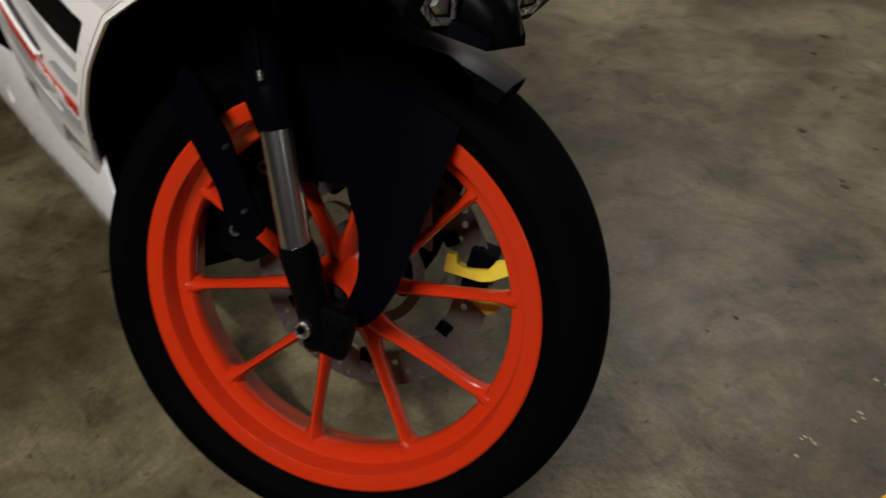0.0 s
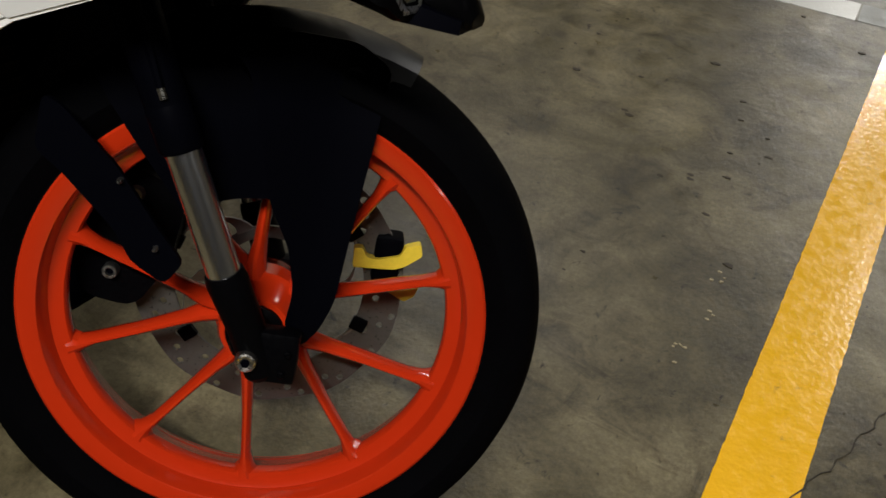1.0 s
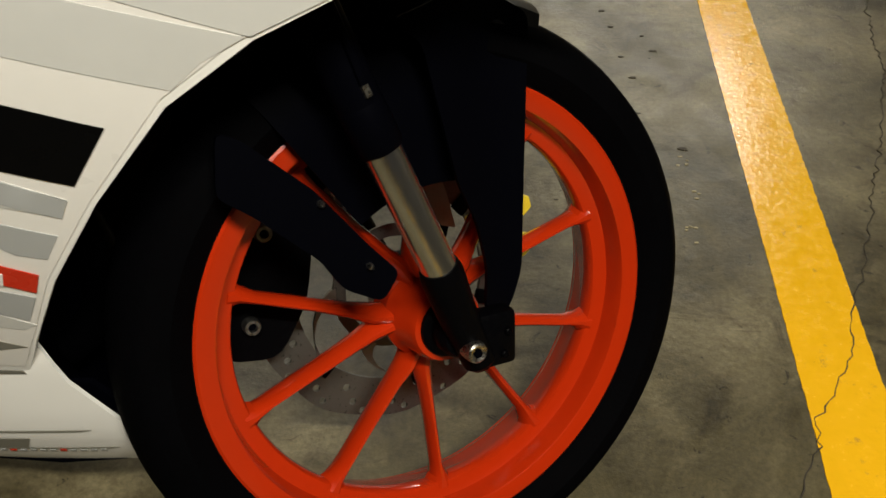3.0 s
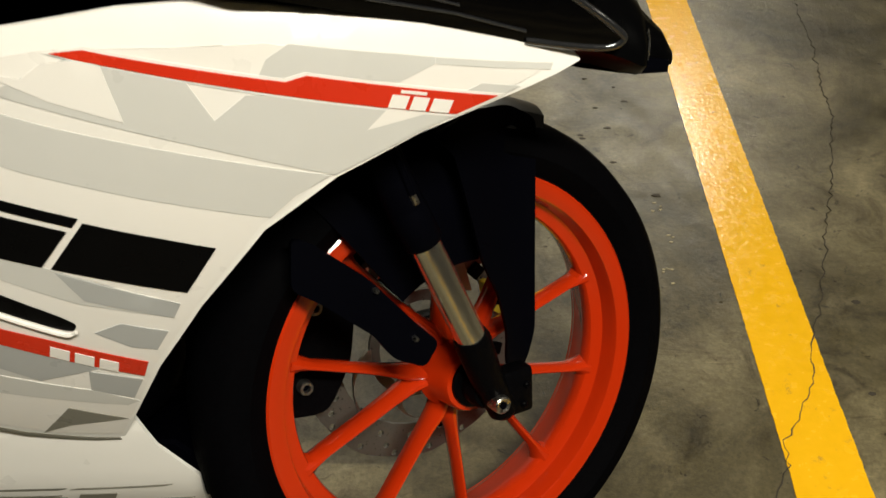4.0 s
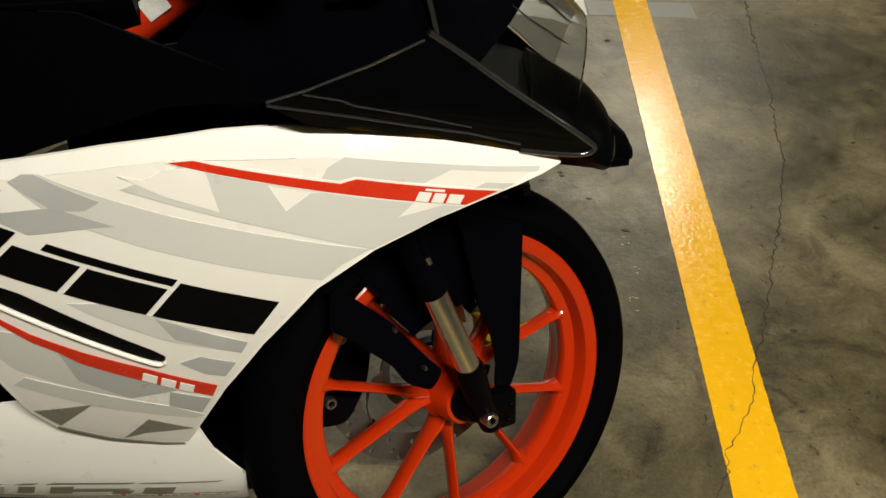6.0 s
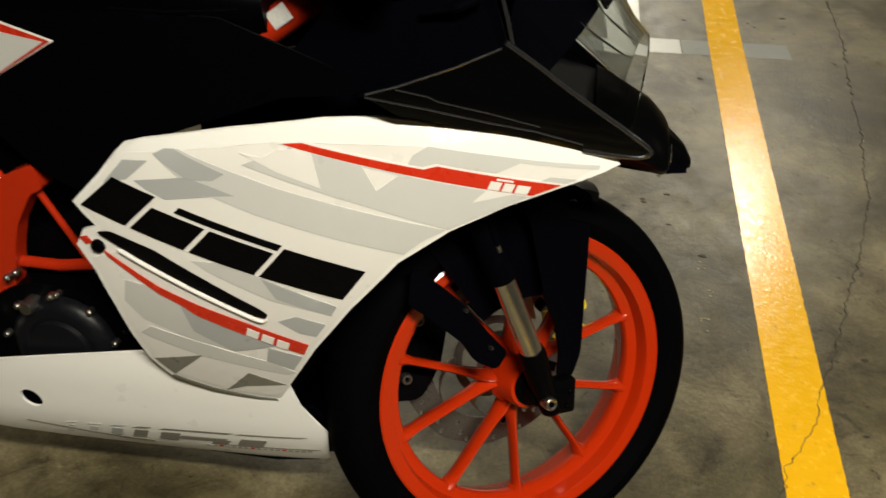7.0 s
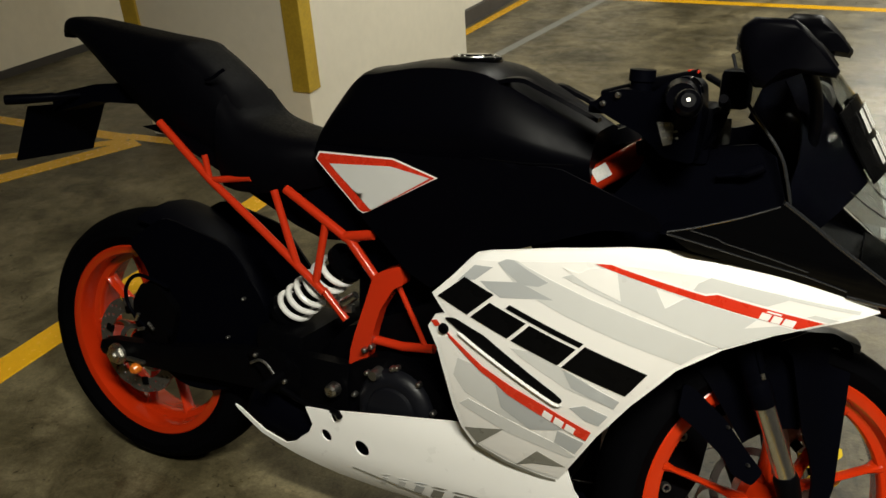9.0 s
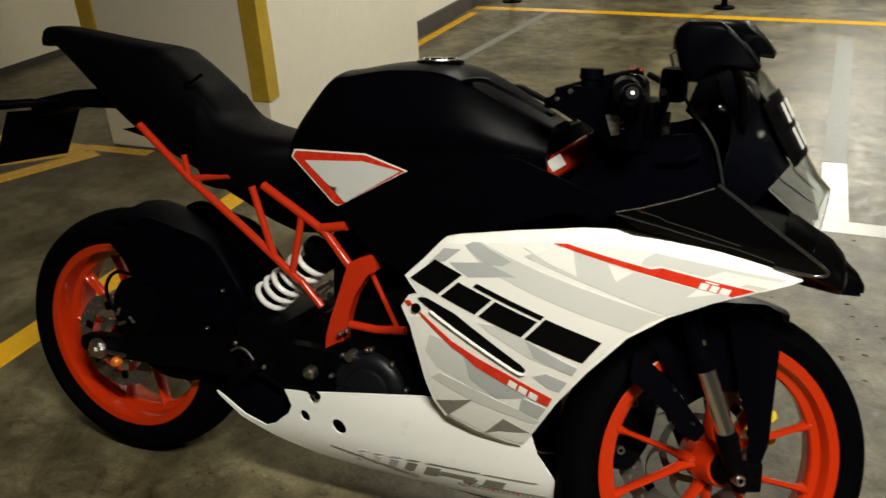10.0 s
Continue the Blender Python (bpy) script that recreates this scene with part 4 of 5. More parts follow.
NOSE = rounded([(-0.200, 0.806), (-0.164, 0.811), (-0.107, 0.823), (-0.062, 0.836), (-0.054, 0.840), (-0.021, 0.815), (0.024, 0.780), (0.088, 0.734), (0.122, 0.708), (0.102, 0.6975), (0.046, 0.7085), (-0.011, 0.7275), (-0.087, 0.7505), (-0.165, 0.777)], 0.005)
cowl = part("nose_cowl", panel(NOSE, cowl_y, 0.004), GLOSS, bike, "gloss black nose cowl", FLANK_POSE, sharp=50)
part("nose_cowl", other_side(panel(NOSE, cowl_y, 0.004)), GLOSS, bike, "gloss black nose cowl", sharp=50)
for line, r in (([(-0.197, 0.804), (-0.135, 0.782), (-0.074, 0.760), (-0.015, 0.742), (0.04, 0.721)], 0.0014), ([(-0.167, 0.808), (-0.134, 0.796), (-0.123, 0.789), (-0.07, 0.770), (-0.012, 0.748)], 0.0011), ([(-0.197, 0.807), (-0.164, 0.811), (-0.107, 0.823), (-0.060, 0.837)], 0.0014)):
    part("cowl_rib", tube([(x, cowl_y(x, z) - 0.001, z) for x, z in line], r, 8), EDGE, cowl, m=FLANK_POSE)
edge = [(-0.056, 0.842), (-0.021, 0.816), (0.024, 0.781), (0.088, 0.735), (0.117, 0.712), (0.120, 0.704), (0.108, 0.6995), (0.080, 0.703), (0.040, 0.712)]
part("cowl_edge", tube(smooth_line([(x, cowl_y(x, z) + 0.001, z) for x, z in edge]), 0.0034, 14), EDGE, cowl, m=FLANK_POSE)

# the beak under the screen, with the twin headlight behind clear lenses
beak_rows = []
for x, hw, z0, z1, lift in ((0.050, 0.100, 0.690, 0.765, 0.012), (0.066, 0.095, 0.680, 0.757, 0.014), (0.095, 0.088, 0.674, 0.744, 0.010), (0.122, 0.083, 0.667, 0.730, 0.008), (0.140, 0.077, 0.662, 0.713, 0.006), (0.145, 0.072, 0.662, 0.708, 0.004), (0.148, 0.027, 0.660, 0.702, 0.004), (0.170, 0.019, 0.655, 0.684, 0.002), (0.181, 0.010, 0.657, 0.668, 0.0)):
    beak_rows.append([(x, -hw * 0.7, z0), (x, -hw, z0 + 0.3 * (z1 - z0)), (x, -hw * 0.93, z0 + 0.62 * (z1 - z0)), (x, -hw * 0.55, z1), (x, 0, z1 + lift), (x, hw * 0.55, z1), (x, hw * 0.93, z0 + 0.62 * (z1 - z0)), (x, hw, z0 + 0.3 * (z1 - z0)), (x, hw * 0.7, z0)])
beak = part("headlight_housing", loft(beak_rows), HOUSING, bike, "gloss black headlight housing with a pointed beak", sharp=40)
for s in (-1, 1):
    # forward-facing headlights either side of the beak's nib
    outer = [(0.1478, s * 0.030, 0.666), (0.1478, s * 0.032, 0.697), (0.1472, s * 0.046, 0.701), (0.1464, s * 0.058, 0.693), (0.1462, s * 0.064, 0.680), (0.1468, s * 0.052, 0.667)]
    mid = sum((Vector(p) for p in outer), Vector()) / 6
    out = Vector((0.97, s * 0.20, 0.05)).normalized()
    rim_ring = [Vector(p) + out * 0.0006 for p in outer]
    bowl = [mid + (Vector(p) - mid) * 0.55 - out * 0.001 for p in outer]
    part("reflector", loft([rim_ring, [mid + (Vector(p) - mid) * 0.86 + out * 0.001 for p in outer], bowl], caps=False), REFLECTOR, beak, "bright faceted headlight reflector", sharp=10)
    part("bulb_shield", loft([bowl, [mid + (Vector(p) - mid) * 0.25 + out * 0.002 for p in outer]]), STEEL, beak, sharp=10)
    lens = part("headlight_lens", loft([rim_ring, [mid + (Vector(p) - mid) * 0.80 + out * 0.0025 for p in outer], [mid + (Vector(p) - mid) * 0.4 + out * 0.0035 for p in outer]]), LENS, beak, "clear headlight lens", sharp=60)
    lens.visible_shadow = False
part("chin", loft([[(x, -w, z), (x, w, z), (x, w * 0.9, z + h), (x, -w * 0.9, z + h)] for x, w, z, h in ((0.030, 0.062, 0.682, 0.02), (0.090, 0.058, 0.669, 0.02), (0.140, 0.044, 0.659, 0.014), (0.176, 0.020, 0.654, 0.010))]), BLACK, beak)

shape = [((0.092, -0.098, 0.729), (0.106, 0, 0.822)), ((0.050, -0.112, 0.762), (0.086, 0, 0.842)), ((0.000, -0.127, 0.797), (0.066, 0, 0.872)), ((-0.050, -0.142, 0.834), (0.035, 0, 0.925)), ((-0.059, -0.147, 0.868), (0.010, 0, 0.967)), ((-0.075, -0.148, 0.906), (-0.018, 0, 0.999)), ((-0.128, -0.140, 0.970), (-0.060, 0, 1.035)), ((-0.156, -0.110, 1.025), (-0.105, 0, 1.062))]
rows = []
for (ex, ey, ez), (cx, cy, cz) in shape:
    row = []
    for k in range(-8, 9):
        q = abs(k) / 8
        w = math.sin(q * math.pi / 2)
        d = 1 - math.cos(q * math.pi / 2)
        row.append(Vector((cx + (ex - cx) * d, (1 if k > 0 else -1) * -ey * w, cz + (ez - cz) * d)))
    rows.append(row)
screen = part("windscreen", sheet_rows(rows, 0.003), SCREEN, bike, "smoked clear windscreen", sharp=60)
screen.visible_shadow = False
for s in (-1, 1):
    part("screen_edge", tube(smooth_line([(x, s * -y, z) for (x, y, z), _ in shape[3:]]), 0.0026, 8), EDGE, screen)


def on_screen(v, q, off):
    """A point on the screen: v counts the shape's rows upwards, q runs from -1 (right edge) to 1, off lies outside it."""
    k = min(int(v), len(shape) - 2)
    (e0, c0), (e1, c1) = shape[k], shape[k + 1]
    e, c = Vector(e0).lerp(Vector(e1), v - k), Vector(c0).lerp(Vector(c1), v - k)
    w, d = math.sin(abs(q) * math.pi / 2), 1 - math.cos(abs(q) * math.pi / 2)
    return Vector((c.x + (e.x - c.x) * d + off * 0.85 * (1 - d), (1 if q > 0 else -1) * (abs(e.y) + off) * w, c.z + (e.z - c.z) * d + off * 0.5))


def screen_patch(v0, v1, q0, q1, off, thick):
    return sheet_rows([[on_screen(v0 + (v1 - v0) * a / 4, q0 + (q1 - q0) * b / 6, off) for b in range(7)] for a in range(5)], thick)


for q0, q1 in ((-0.47, -0.36), (-0.64, -0.53)):
    part("screen_crease", tube([on_screen(2.4 - 0.4 * k, q0 + (q1 - q0) * k / 4, 0.0012) for k in range(5)], [0.0004, 0.0012, 0.0014, 0.0012, 0.0004], 8), EDGE, screen)

# black shroud of the instruments, close behind the screen on both sides
for s in (-1, 1):
    shroud = []
    for k in range(10):
        v = 2.2 + 3.6 * k / 9
        outer = 0.98 if v < 3.9 else 0.98 - 0.40 * ((v - 3.9) / 1.9) ** 0.6
        shroud.append([on_screen(v, s * (0.36 + (outer - 0.36) * j / 8), -0.012) for j in range(9)])
    part("instrument_shroud", sheet_rows(shroud, 0.003), BLACK, bike, "black instrument shroud behind the screen", sharp=60)

# a black plate with white characters, here plain bars, follows the face of the screen
sign = new("number_plate")
sign.matrix_world = bike.matrix_world
tagged(sign, "black plate with white bars stuck across the windscreen", "number plate")
part("plate", screen_patch(2.15, 4.25, -0.42, 0.42, 0.003, 0.003), BLACK_FILM, sign, sharp=60)
for v0, v1, q0, q1 in [(v0, v1, q, q + 0.05) for v0, v1 in ((2.35, 2.95), (3.15, 3.85)) for q in (-0.22, -0.10, 0.02, 0.14)]:
    part("character_bar", screen_patch(v0, v1, q0, q1, 0.0055, 0.0012), SPRING, sign, "plain white bar", sharp=60)

# ---- instruments and inner cowl
dash = part("instrument_pod", loft([[(-0.130, -0.062, 0.935), (-0.130, 0.062, 0.935), (-0.112, 0.056, 0.995), (-0.112, -0.056, 0.995)], [(-0.085, -0.068, 0.900), (-0.085, 0.068, 0.900), (-0.072, 0.060, 1.004), (-0.072, -0.060, 1.004)], [(-0.020, -0.046, 0.870), (-0.020, 0.046, 0.870), (-0.030, 0.042, 0.955), (-0.030, -0.042, 0.955)]]), BLACK, bike, "black instrument pod behind the screen")
# Ring and disc added for a pale gap in the dark behind the screen.
ring_place = Matrix.Translation((-0.044, -0.058, 0.968)) @ Matrix.Rotation(radians(-24), 4, "Z")
part("grey_ring", lathe([(0.019, -0.004), (0.024, -0.004), (0.026, 0.003), (0.019, 0.003)], 30), STEEL, dash, "grey ring added behind the screen", m=ring_place)
part("grey_disc", lathe([(0, -0.002), (0.020, -0.002), (0.020, 0.002), (0, 0.002)], 30, closed=False), STICKER, dash, m=ring_place)
inner_y = lambda x, z: -0.128 + 0.02 * (x + 0.08)
INNER = [(-0.42, 0.780), (-0.34, 0.802), (-0.297, 0.810), (-0.264, 0.850), (-0.252, 0.880), (-0.216, 0.885), (-0.167, 0.893), (-0.136, 0.903), (-0.105, 0.908), (-0.078, 0.893), (-0.060, 0.84), (-0.045, 0.80), (-0.01, 0.765), (-0.04, 0.72), (-0.12, 0.70), (-0.20, 0.70), (-0.42, 0.68)]
part("inner_cowl", panel(INNER, inner_y, 0.006), BLACK, bike, "black inner cowl panel")
part("inner_cowl", mirrored(panel(INNER, inner_y, 0.006)), BLACK, bike, "black inner cowl panel")
part("cowl_stalk", tube(smooth_line([(-0.150, -0.140, 0.860), (-0.115, -0.142, 0.868), (-0.090, -0.140, 0.880)]), [0.004] * 6 + [0.007] * 7, 10), BLACK, bike)
part("cowl_deck", sheet_rows([[(-0.215, q * 0.190, 0.780), (-0.12, q * 0.175, 0.785), (0.0, q * 0.125, 0.760), (0.06, q * 0.090, 0.745)] for q in (-1, -0.5, 0, 0.5, 1)], 0.004), BLACK, bike)


# ---- mirrors
def mirror_arm(side):
    """A wedge-shaped mirror head on a short stalk."""
    y = side * 0.240
    outline = [(-0.133, 1.052), (-0.130, 1.066), (-0.116, 1.078), (-0.072, 1.078), (-0.059, 1.070), (-0.034, 1.046), (-0.014, 1.022), (-0.017, 1.013), (-0.065, 1.017), (-0.080, 1.012), (-0.096, 0.995), (-0.106, 0.995), (-0.121, 1.014)]
    rows = []
    for off, k in ((-0.026, 0.80), (-0.020, 0.95), (-0.012, 1.0), (0.012, 1.0), (0.030, 0.86), (0.048, 0.50)):
        cx, cz = -0.062, 1.038
        rows.append([(cx + (x - cx) * k + (0.02 if off > 0.04 else 0), y - side * off, cz + (z - cz) * k - 0.08 * off) for x, z in outline])
    mir = part("mirror", loft(rows), SATIN, bike, "black wedge-shaped mirror on a stalk", sharp=50)
    part("mirror_glass", loft([[(-0.1335, y - side * q, 1.050 + dz) for q, dz in ((-0.010, -0.010), (0.010, -0.010), (0.010, 0.008), (-0.010, 0.008))], [(-0.1300, y - side * q, 1.050 + dz) for q, dz in ((-0.010, -0.012), (0.010, -0.012), (0.010, 0.010), (-0.010, 0.010))]]), CHROME, mir)
    part("mirror_stalk", tube(smooth_line([(-0.050, side * 0.215, 1.018), (-0.042, side * 0.165, 0.990), (-0.036, side * 0.125, 0.945), (-0.040, side * 0.105, 0.890)]), 0.0085, 12), SATIN, mir)


mirror_arm(-1)
mirror_arm(1)


# ---- handlebars and controls, turned with the fork
def clip_on(side):
    """One clip-on bar with its clamp, grip, switch box and lever."""
    root, end = Vector((-0.270, side * 0.105, 0.880)), Vector((-0.353, side * 0.330, 0.898))
    way = (end - root).normalized()
    bar = part("handlebar", tube([root, end], 0.011, 16), SATIN, bike, "black clip-on handlebar", STEER)
    part("clamp", tube([root - STEER_WAY * 0.02, root + STEER_WAY * 0.03], 0.034, 20), CAST, bar, "", STEER)
    grip = [root + way * d for d in (0.100, 0.106, 0.14, 0.220, 0.226)]
    part("grip", tube(grip, [0.0205, 0.0165, 0.016, 0.016, 0.018], 18), RUBBER, bar, "black rubber grip", STEER)
    part("bar_end", tube([end - way * 0.012, end + way * 0.002, end + way * 0.010, end + way * 0.014], [0.0165, 0.0165, 0.014, 0.009], 18), SATIN, bar, "", STEER)
    if side < 0:
        part("bar_end_bolt", tube([end + way * 0.012, end + way * 0.016], [0.0036, 0.0026], 14), STEEL, bar, "bright bar end bolt", STEER)
    mid = root + way * 0.072
    part("switch_box", box(mid.x - 0.022, mid.x + 0.024, mid.y - 0.022, mid.y + 0.022, mid.z - 0.026, mid.z + 0.024, 0.007), BLACK, bar, "", STEER)
    fore = Vector((math.cos(RAKE), 0, 0.25))
    lever = [mid + fore * 0.035, mid + fore * 0.052 + way * 0.03, mid + fore * 0.060 + way * 0.09, mid + fore * 0.050 + way * 0.15]
    part("lever", tube(smooth_line(lever), 0.0058, 10), SATIN, bar, "black brake lever" if side < 0 else "black clutch lever", STEER)
    part("lever_pivot", box(mid.x + 0.012, mid.x + 0.055, mid.y - 0.014, mid.y + 0.016, mid.z, mid.z + 0.030, 0.006), CAST, bar, "", STEER)
    part("hose", tube(smooth_line([mid + fore * 0.03, mid + Vector((0.05, -side * 0.05, -0.02)), mid + Vector((0.06, -side * 0.10, -0.12)), mid + Vector((0.07, -side * 0.11, -0.25))]), 0.005, 8), BLACK, bar, "", STEER)


clip_on(-1)
clip_on(1)
part("ignition_barrel", lathe([(0, -0.012), (0.014, -0.012), (0.018, -0.006), (0.018, 0.02), (0, 0.02)], 20, closed=False), STEEL, bike, "", STEER @ Matrix.Translation((-0.275, 0, 0.882)) @ Matrix.Rotation(radians(-90), 4, "X"))
part("control_label", panel([(-0.234, 0.932), (-0.205, 0.934), (-0.195, 0.909), (-0.222, 0.900)], lambda x, z: -0.182, 0.002, step=0.02), STICKER, bike, "grey printed label")
part("control_label", panel(rounded([(-0.170, 0.933), (-0.146, 0.937), (-0.145, 0.900), (-0.166, 0.896)], 0.003), lambda x, z: -0.104, 0.002, step=0.02), STICKER, bike, "grey printed label")
for k in range(3):
    for j in range(3):
        x0, z0 = -0.231 + 0.0085 * j + 0.0034 * k, 0.9290 + 0.0010 * j - 0.0085 * k
        part("small_writing_bar", panel([(x0, z0), (x0 + 0.006, z0 + 0.0016), (x0 + 0.0070, z0 - 0.0012), (x0 + 0.001, z0 - 0.0028)], lambda x, z: -0.1835, 0.001, step=0.02), GREY_DARK, bike)
part("throttle_housing", tube([(-0.196, -0.225, 0.972), (-0.205, -0.18, 0.972), (-0.218, -0.12, 0.962)], [0.020, 0.023, 0.021], 20), SATIN, bike, "black round throttle housing")
part("yoke_bar", tube([(-0.330, -0.115, 0.952), (-0.254, -0.130, 0.977), (-0.192, -0.145, 0.994)], 0.011, 14), SATIN, bike)
pot = part("brake_fluid_pot", tube([(-0.271, -0.138, 0.950), (-0.271, -0.138, 0.980), (-0.271, -0.138, 0.982), (-0.271, -0.138, 0.998)], [0.015, 0.016, 0.019, 0.0185], 20), BLACK, bike, "black brake fluid pot")
part("pot_bracket", box(-0.345, -0.271, -0.145, -0.130, 0.930, 0.948, 0.004), BLACK, pot)
part("switch_pod", box(-0.160, -0.122, -0.165, -0.115, 0.956, 1.008, 0.008), BLACK, bike, "black switch pod")
body = [(-0.338, 0.944), (-0.318, 0.962), (-0.288, 0.972), (-0.250, 0.968), (-0.222, 0.990), (-0.200, 0.998), (-0.180, 0.986), (-0.174, 0.945), (-0.178, 0.880), (-0.222, 0.884), (-0.258, 0.912), (-0.300, 0.926)]
part("switch_housing", panel(rounded(body, 0.008), lambda x, z: -0.172 - 0.2 * (x + 0.26), 0.055, step=0.015), BLACK, bike, "black moulded throttle and switch housing")
for x, z in ((-0.318, 0.948), (-0.296, 0.962), (-0.205, 0.990)):
    part("housing_bolt", bolt(x, -0.175 - 0.2 * (x + 0.26), z, 0.0042), BOLT, bike)
part("throttle_collar", tube([(-0.214, -0.200, 0.960), (-0.203, -0.188, 0.972), (-0.190, -0.172, 0.984)], [0.017, 0.0175, 0.015], 18), GLOSS, bike)
part("starter_button", box(-0.208, -0.192, -0.146, -0.132, 0.998, 1.003, 0.002), RED_FILM, bike, "small red switch")
part("cable_box", box(-0.262, -0.165, -0.138, -0.060, 0.870, 0.955, 0.012), BLACK, bike)
part("cable_loop", tube(smooth_line([(-0.20, -0.11, 0.87), (-0.165, -0.14, 0.91), (-0.15, -0.13, 0.97), (-0.19, -0.08, 0.99)]), 0.005, 8), BLACK, bike)


# ---- tank, seat, tail
def hull(stations, profile):
    """Skin over cross-sections: x, top z, bottom z, half width."""
    rings = []
    for x, top, low, hw in stations:
        ring = [(x, -hw * q, low + (top - low) * r) for q, r in profile] + [(x, hw * q, low + (top - low) * r) for q, r in reversed(profile) if q > 0]
        rings.append(ring)
    return loft(rings)


def between(stations, n):
    """More cross-sections, smoothly between the given ones."""
    line = [Vector((s[0], s[1], s[2])) for s in stations]
    wide = [Vector((s[3], 0, 0)) for s in stations]
    return [(p.x, p.y, p.z, w.x) for p, w in zip(smooth_line(line, n), smooth_line(wide, n))]


TANK = between([(-0.893, 0.820, 0.780, 0.045), (-0.885, 0.836, 0.768, 0.068), (-0.839, 0.896, 0.755, 0.088), (-0.790, 0.950, 0.755, 0.100), (-0.745, 0.962, 0.758, 0.110), (-0.654, 0.980, 0.765, 0.124), (-0.560, 0.981, 0.775, 0.132), (-0.506, 0.966, 0.782, 0.132), (-0.431, 0.929, 0.788, 0.118), (-0.352, 0.890, 0.795, 0.085)], 4)
tank_profile = [(0, 1.0), (0.30, 0.996), (0.56, 0.972), (0.68, 0.945), (0.74, 0.90), (0.86, 0.74), (0.955, 0.58), (0.985, 0.50), (0.975, 0.42), (0.86, 0.20), (0.70, 0.0)]
fuel_tank = part("fuel_tank", hull(TANK, tank_profile), SATIN, bike, "satin black fuel tank", sharp=24)
cap = Matrix.Translation((-0.595, 0.0, 0.981)) @ Matrix.Rotation(radians(-3), 4, "Y") @ Matrix.Rotation(radians(-90), 4, "X")
filler = part("filler_cap", lathe([(0, -0.010), (0.026, -0.010), (0.029, -0.007), (0.034, -0.006), (0.044, -0.005), (0.047, -0.001), (0.047, 0.008), (0, 0.008)], 40, closed=False), GLOSS, fuel_tank, "black filler cap with a bright ring", m=cap)
part("cap_ring", lathe([(0.036, -0.0075), (0.040, -0.0075), (0.041, -0.004), (0.035, -0.004)], 40), BOLT, fuel_tank, "", m=cap)
for k in range(6):
    a = radians(60 * k + 15)
    part("cap_bolt", bolt(0.031 * math.cos(a), -0.0072, 0.031 * math.sin(a), 0.0032, 0.002), BOLT, fuel_tank, "", m=cap)
for s in (-1, 1):
    drop = Vector((0, 0, -0.024 if s > 0 else 0))
    fin = smooth_line([(-0.518, s * 0.080, 0.955), (-0.492, s * 0.088, 0.962), (-0.466, s * 0.090, 0.963), (-0.441, s * 0.090, 0.954), (-0.396, s * 0.088, 0.936), (-0.344, s * 0.080, 0.912)])
    part("tank_fin", loft([[p + Vector((0, -0.011, -0.004)), p + Vector((0, -0.009, 0.003)), p + Vector((0, 0.009, 0.004)), p + Vector((0, 0.012, -0.003))] for p in (q + drop for q in fin)]), SATIN, fuel_tank)
part("tank_seam", tube([(-0.52, -0.131, 0.838), (-0.45, -0.128, 0.838), (-0.37, -0.112, 0.842)], 0.0016, 6), CAST, fuel_tank)

cover_y = lambda x, z: -0.090 - 0.16 * (x + 0.87)
COVER = rounded([(-0.874, 0.800), (-0.864, 0.814), (-0.700, 0.824), (-0.600, 0.830), (-0.486, 0.840), (-0.372, 0.846), (-0.300, 0.825), (-0.215, 0.800), (-0.205, 0.782), (-0.300, 0.765), (-0.450, 0.700), (-0.530, 0.650), (-0.600, 0.600), (-0.655, 0.620), (-0.700, 0.655), (-0.755, 0.696)], 0.008)
cover = part("tank_cover", panel(COVER, cover_y, 0.005), SATIN, bike, "satin black side cover under the tank", sharp=50)
part("tank_cover", mirrored(panel(COVER, cover_y, 0.005)), SATIN, bike, "satin black side cover under the tank", sharp=50)
for name, pts, mat, level, text in (("badge_edge", [(-0.867, 0.788), (-0.859, 0.804), (-0.686, 0.816), (-0.592, 0.796), (-0.602, 0.7912), (-0.7375, 0.7128), (-0.752, 0.706), (-0.764, 0.710)], WHITE, 1, ""), ("badge_border", [(-0.863, 0.789), (-0.856, 0.801), (-0.687, 0.813), (-0.598, 0.795), (-0.603, 0.7922), (-0.736, 0.7138), (-0.750, 0.709), (-0.760, 0.711)], RED_FILM, 3, "red badge border"), ("badge_panel", [(-0.832, 0.785), (-0.692, 0.801), (-0.608, 0.7935), (-0.733, 0.7155)], GREY_PALE, 5, "pale grey tank badge panel")):
    graphic(name, rounded(pts, 0.003), mat, level, text, cover, cover_y, None, 1)

seat = part("rider_seat", hull(between([(-0.850, 0.800, 0.735, 0.055), (-0.900, 0.815, 0.722, 0.080), (-0.950, 0.819, 0.710, 0.100), (-1.010, 0.829, 0.702, 0.108), (-1.056, 0.846, 0.700, 0.110), (-1.095, 0.890, 0.705, 0.105)], 4), [(0, 1.0), (0.45, 0.99), (0.72, 0.95), (0.90, 0.84), (1.0, 0.62), (0.98, 0.3), (0.80, 0.0)]), VINYL, bike, "black vinyl rider seat", sharp=45)
TAIL = between([(-1.020, 0.826, 0.705, 0.075), (-1.056, 0.842, 0.712, 0.086), (-1.093, 0.891, 0.722, 0.090), (-1.158, 0.938, 0.745, 0.093), (-1.196, 0.961, 0.760, 0.094), (-1.225, 0.976, 0.775, 0.092), (-1.300, 0.983, 0.805, 0.088), (-1.390, 0.992, 0.866, 0.076), (-1.460, 1.000, 0.918, 0.062), (-1.530, 1.007, 0.960, 0.044), (-1.568, 1.001, 0.968, 0.033), (-1.588, 0.978, 0.969, 0.020)], 4)
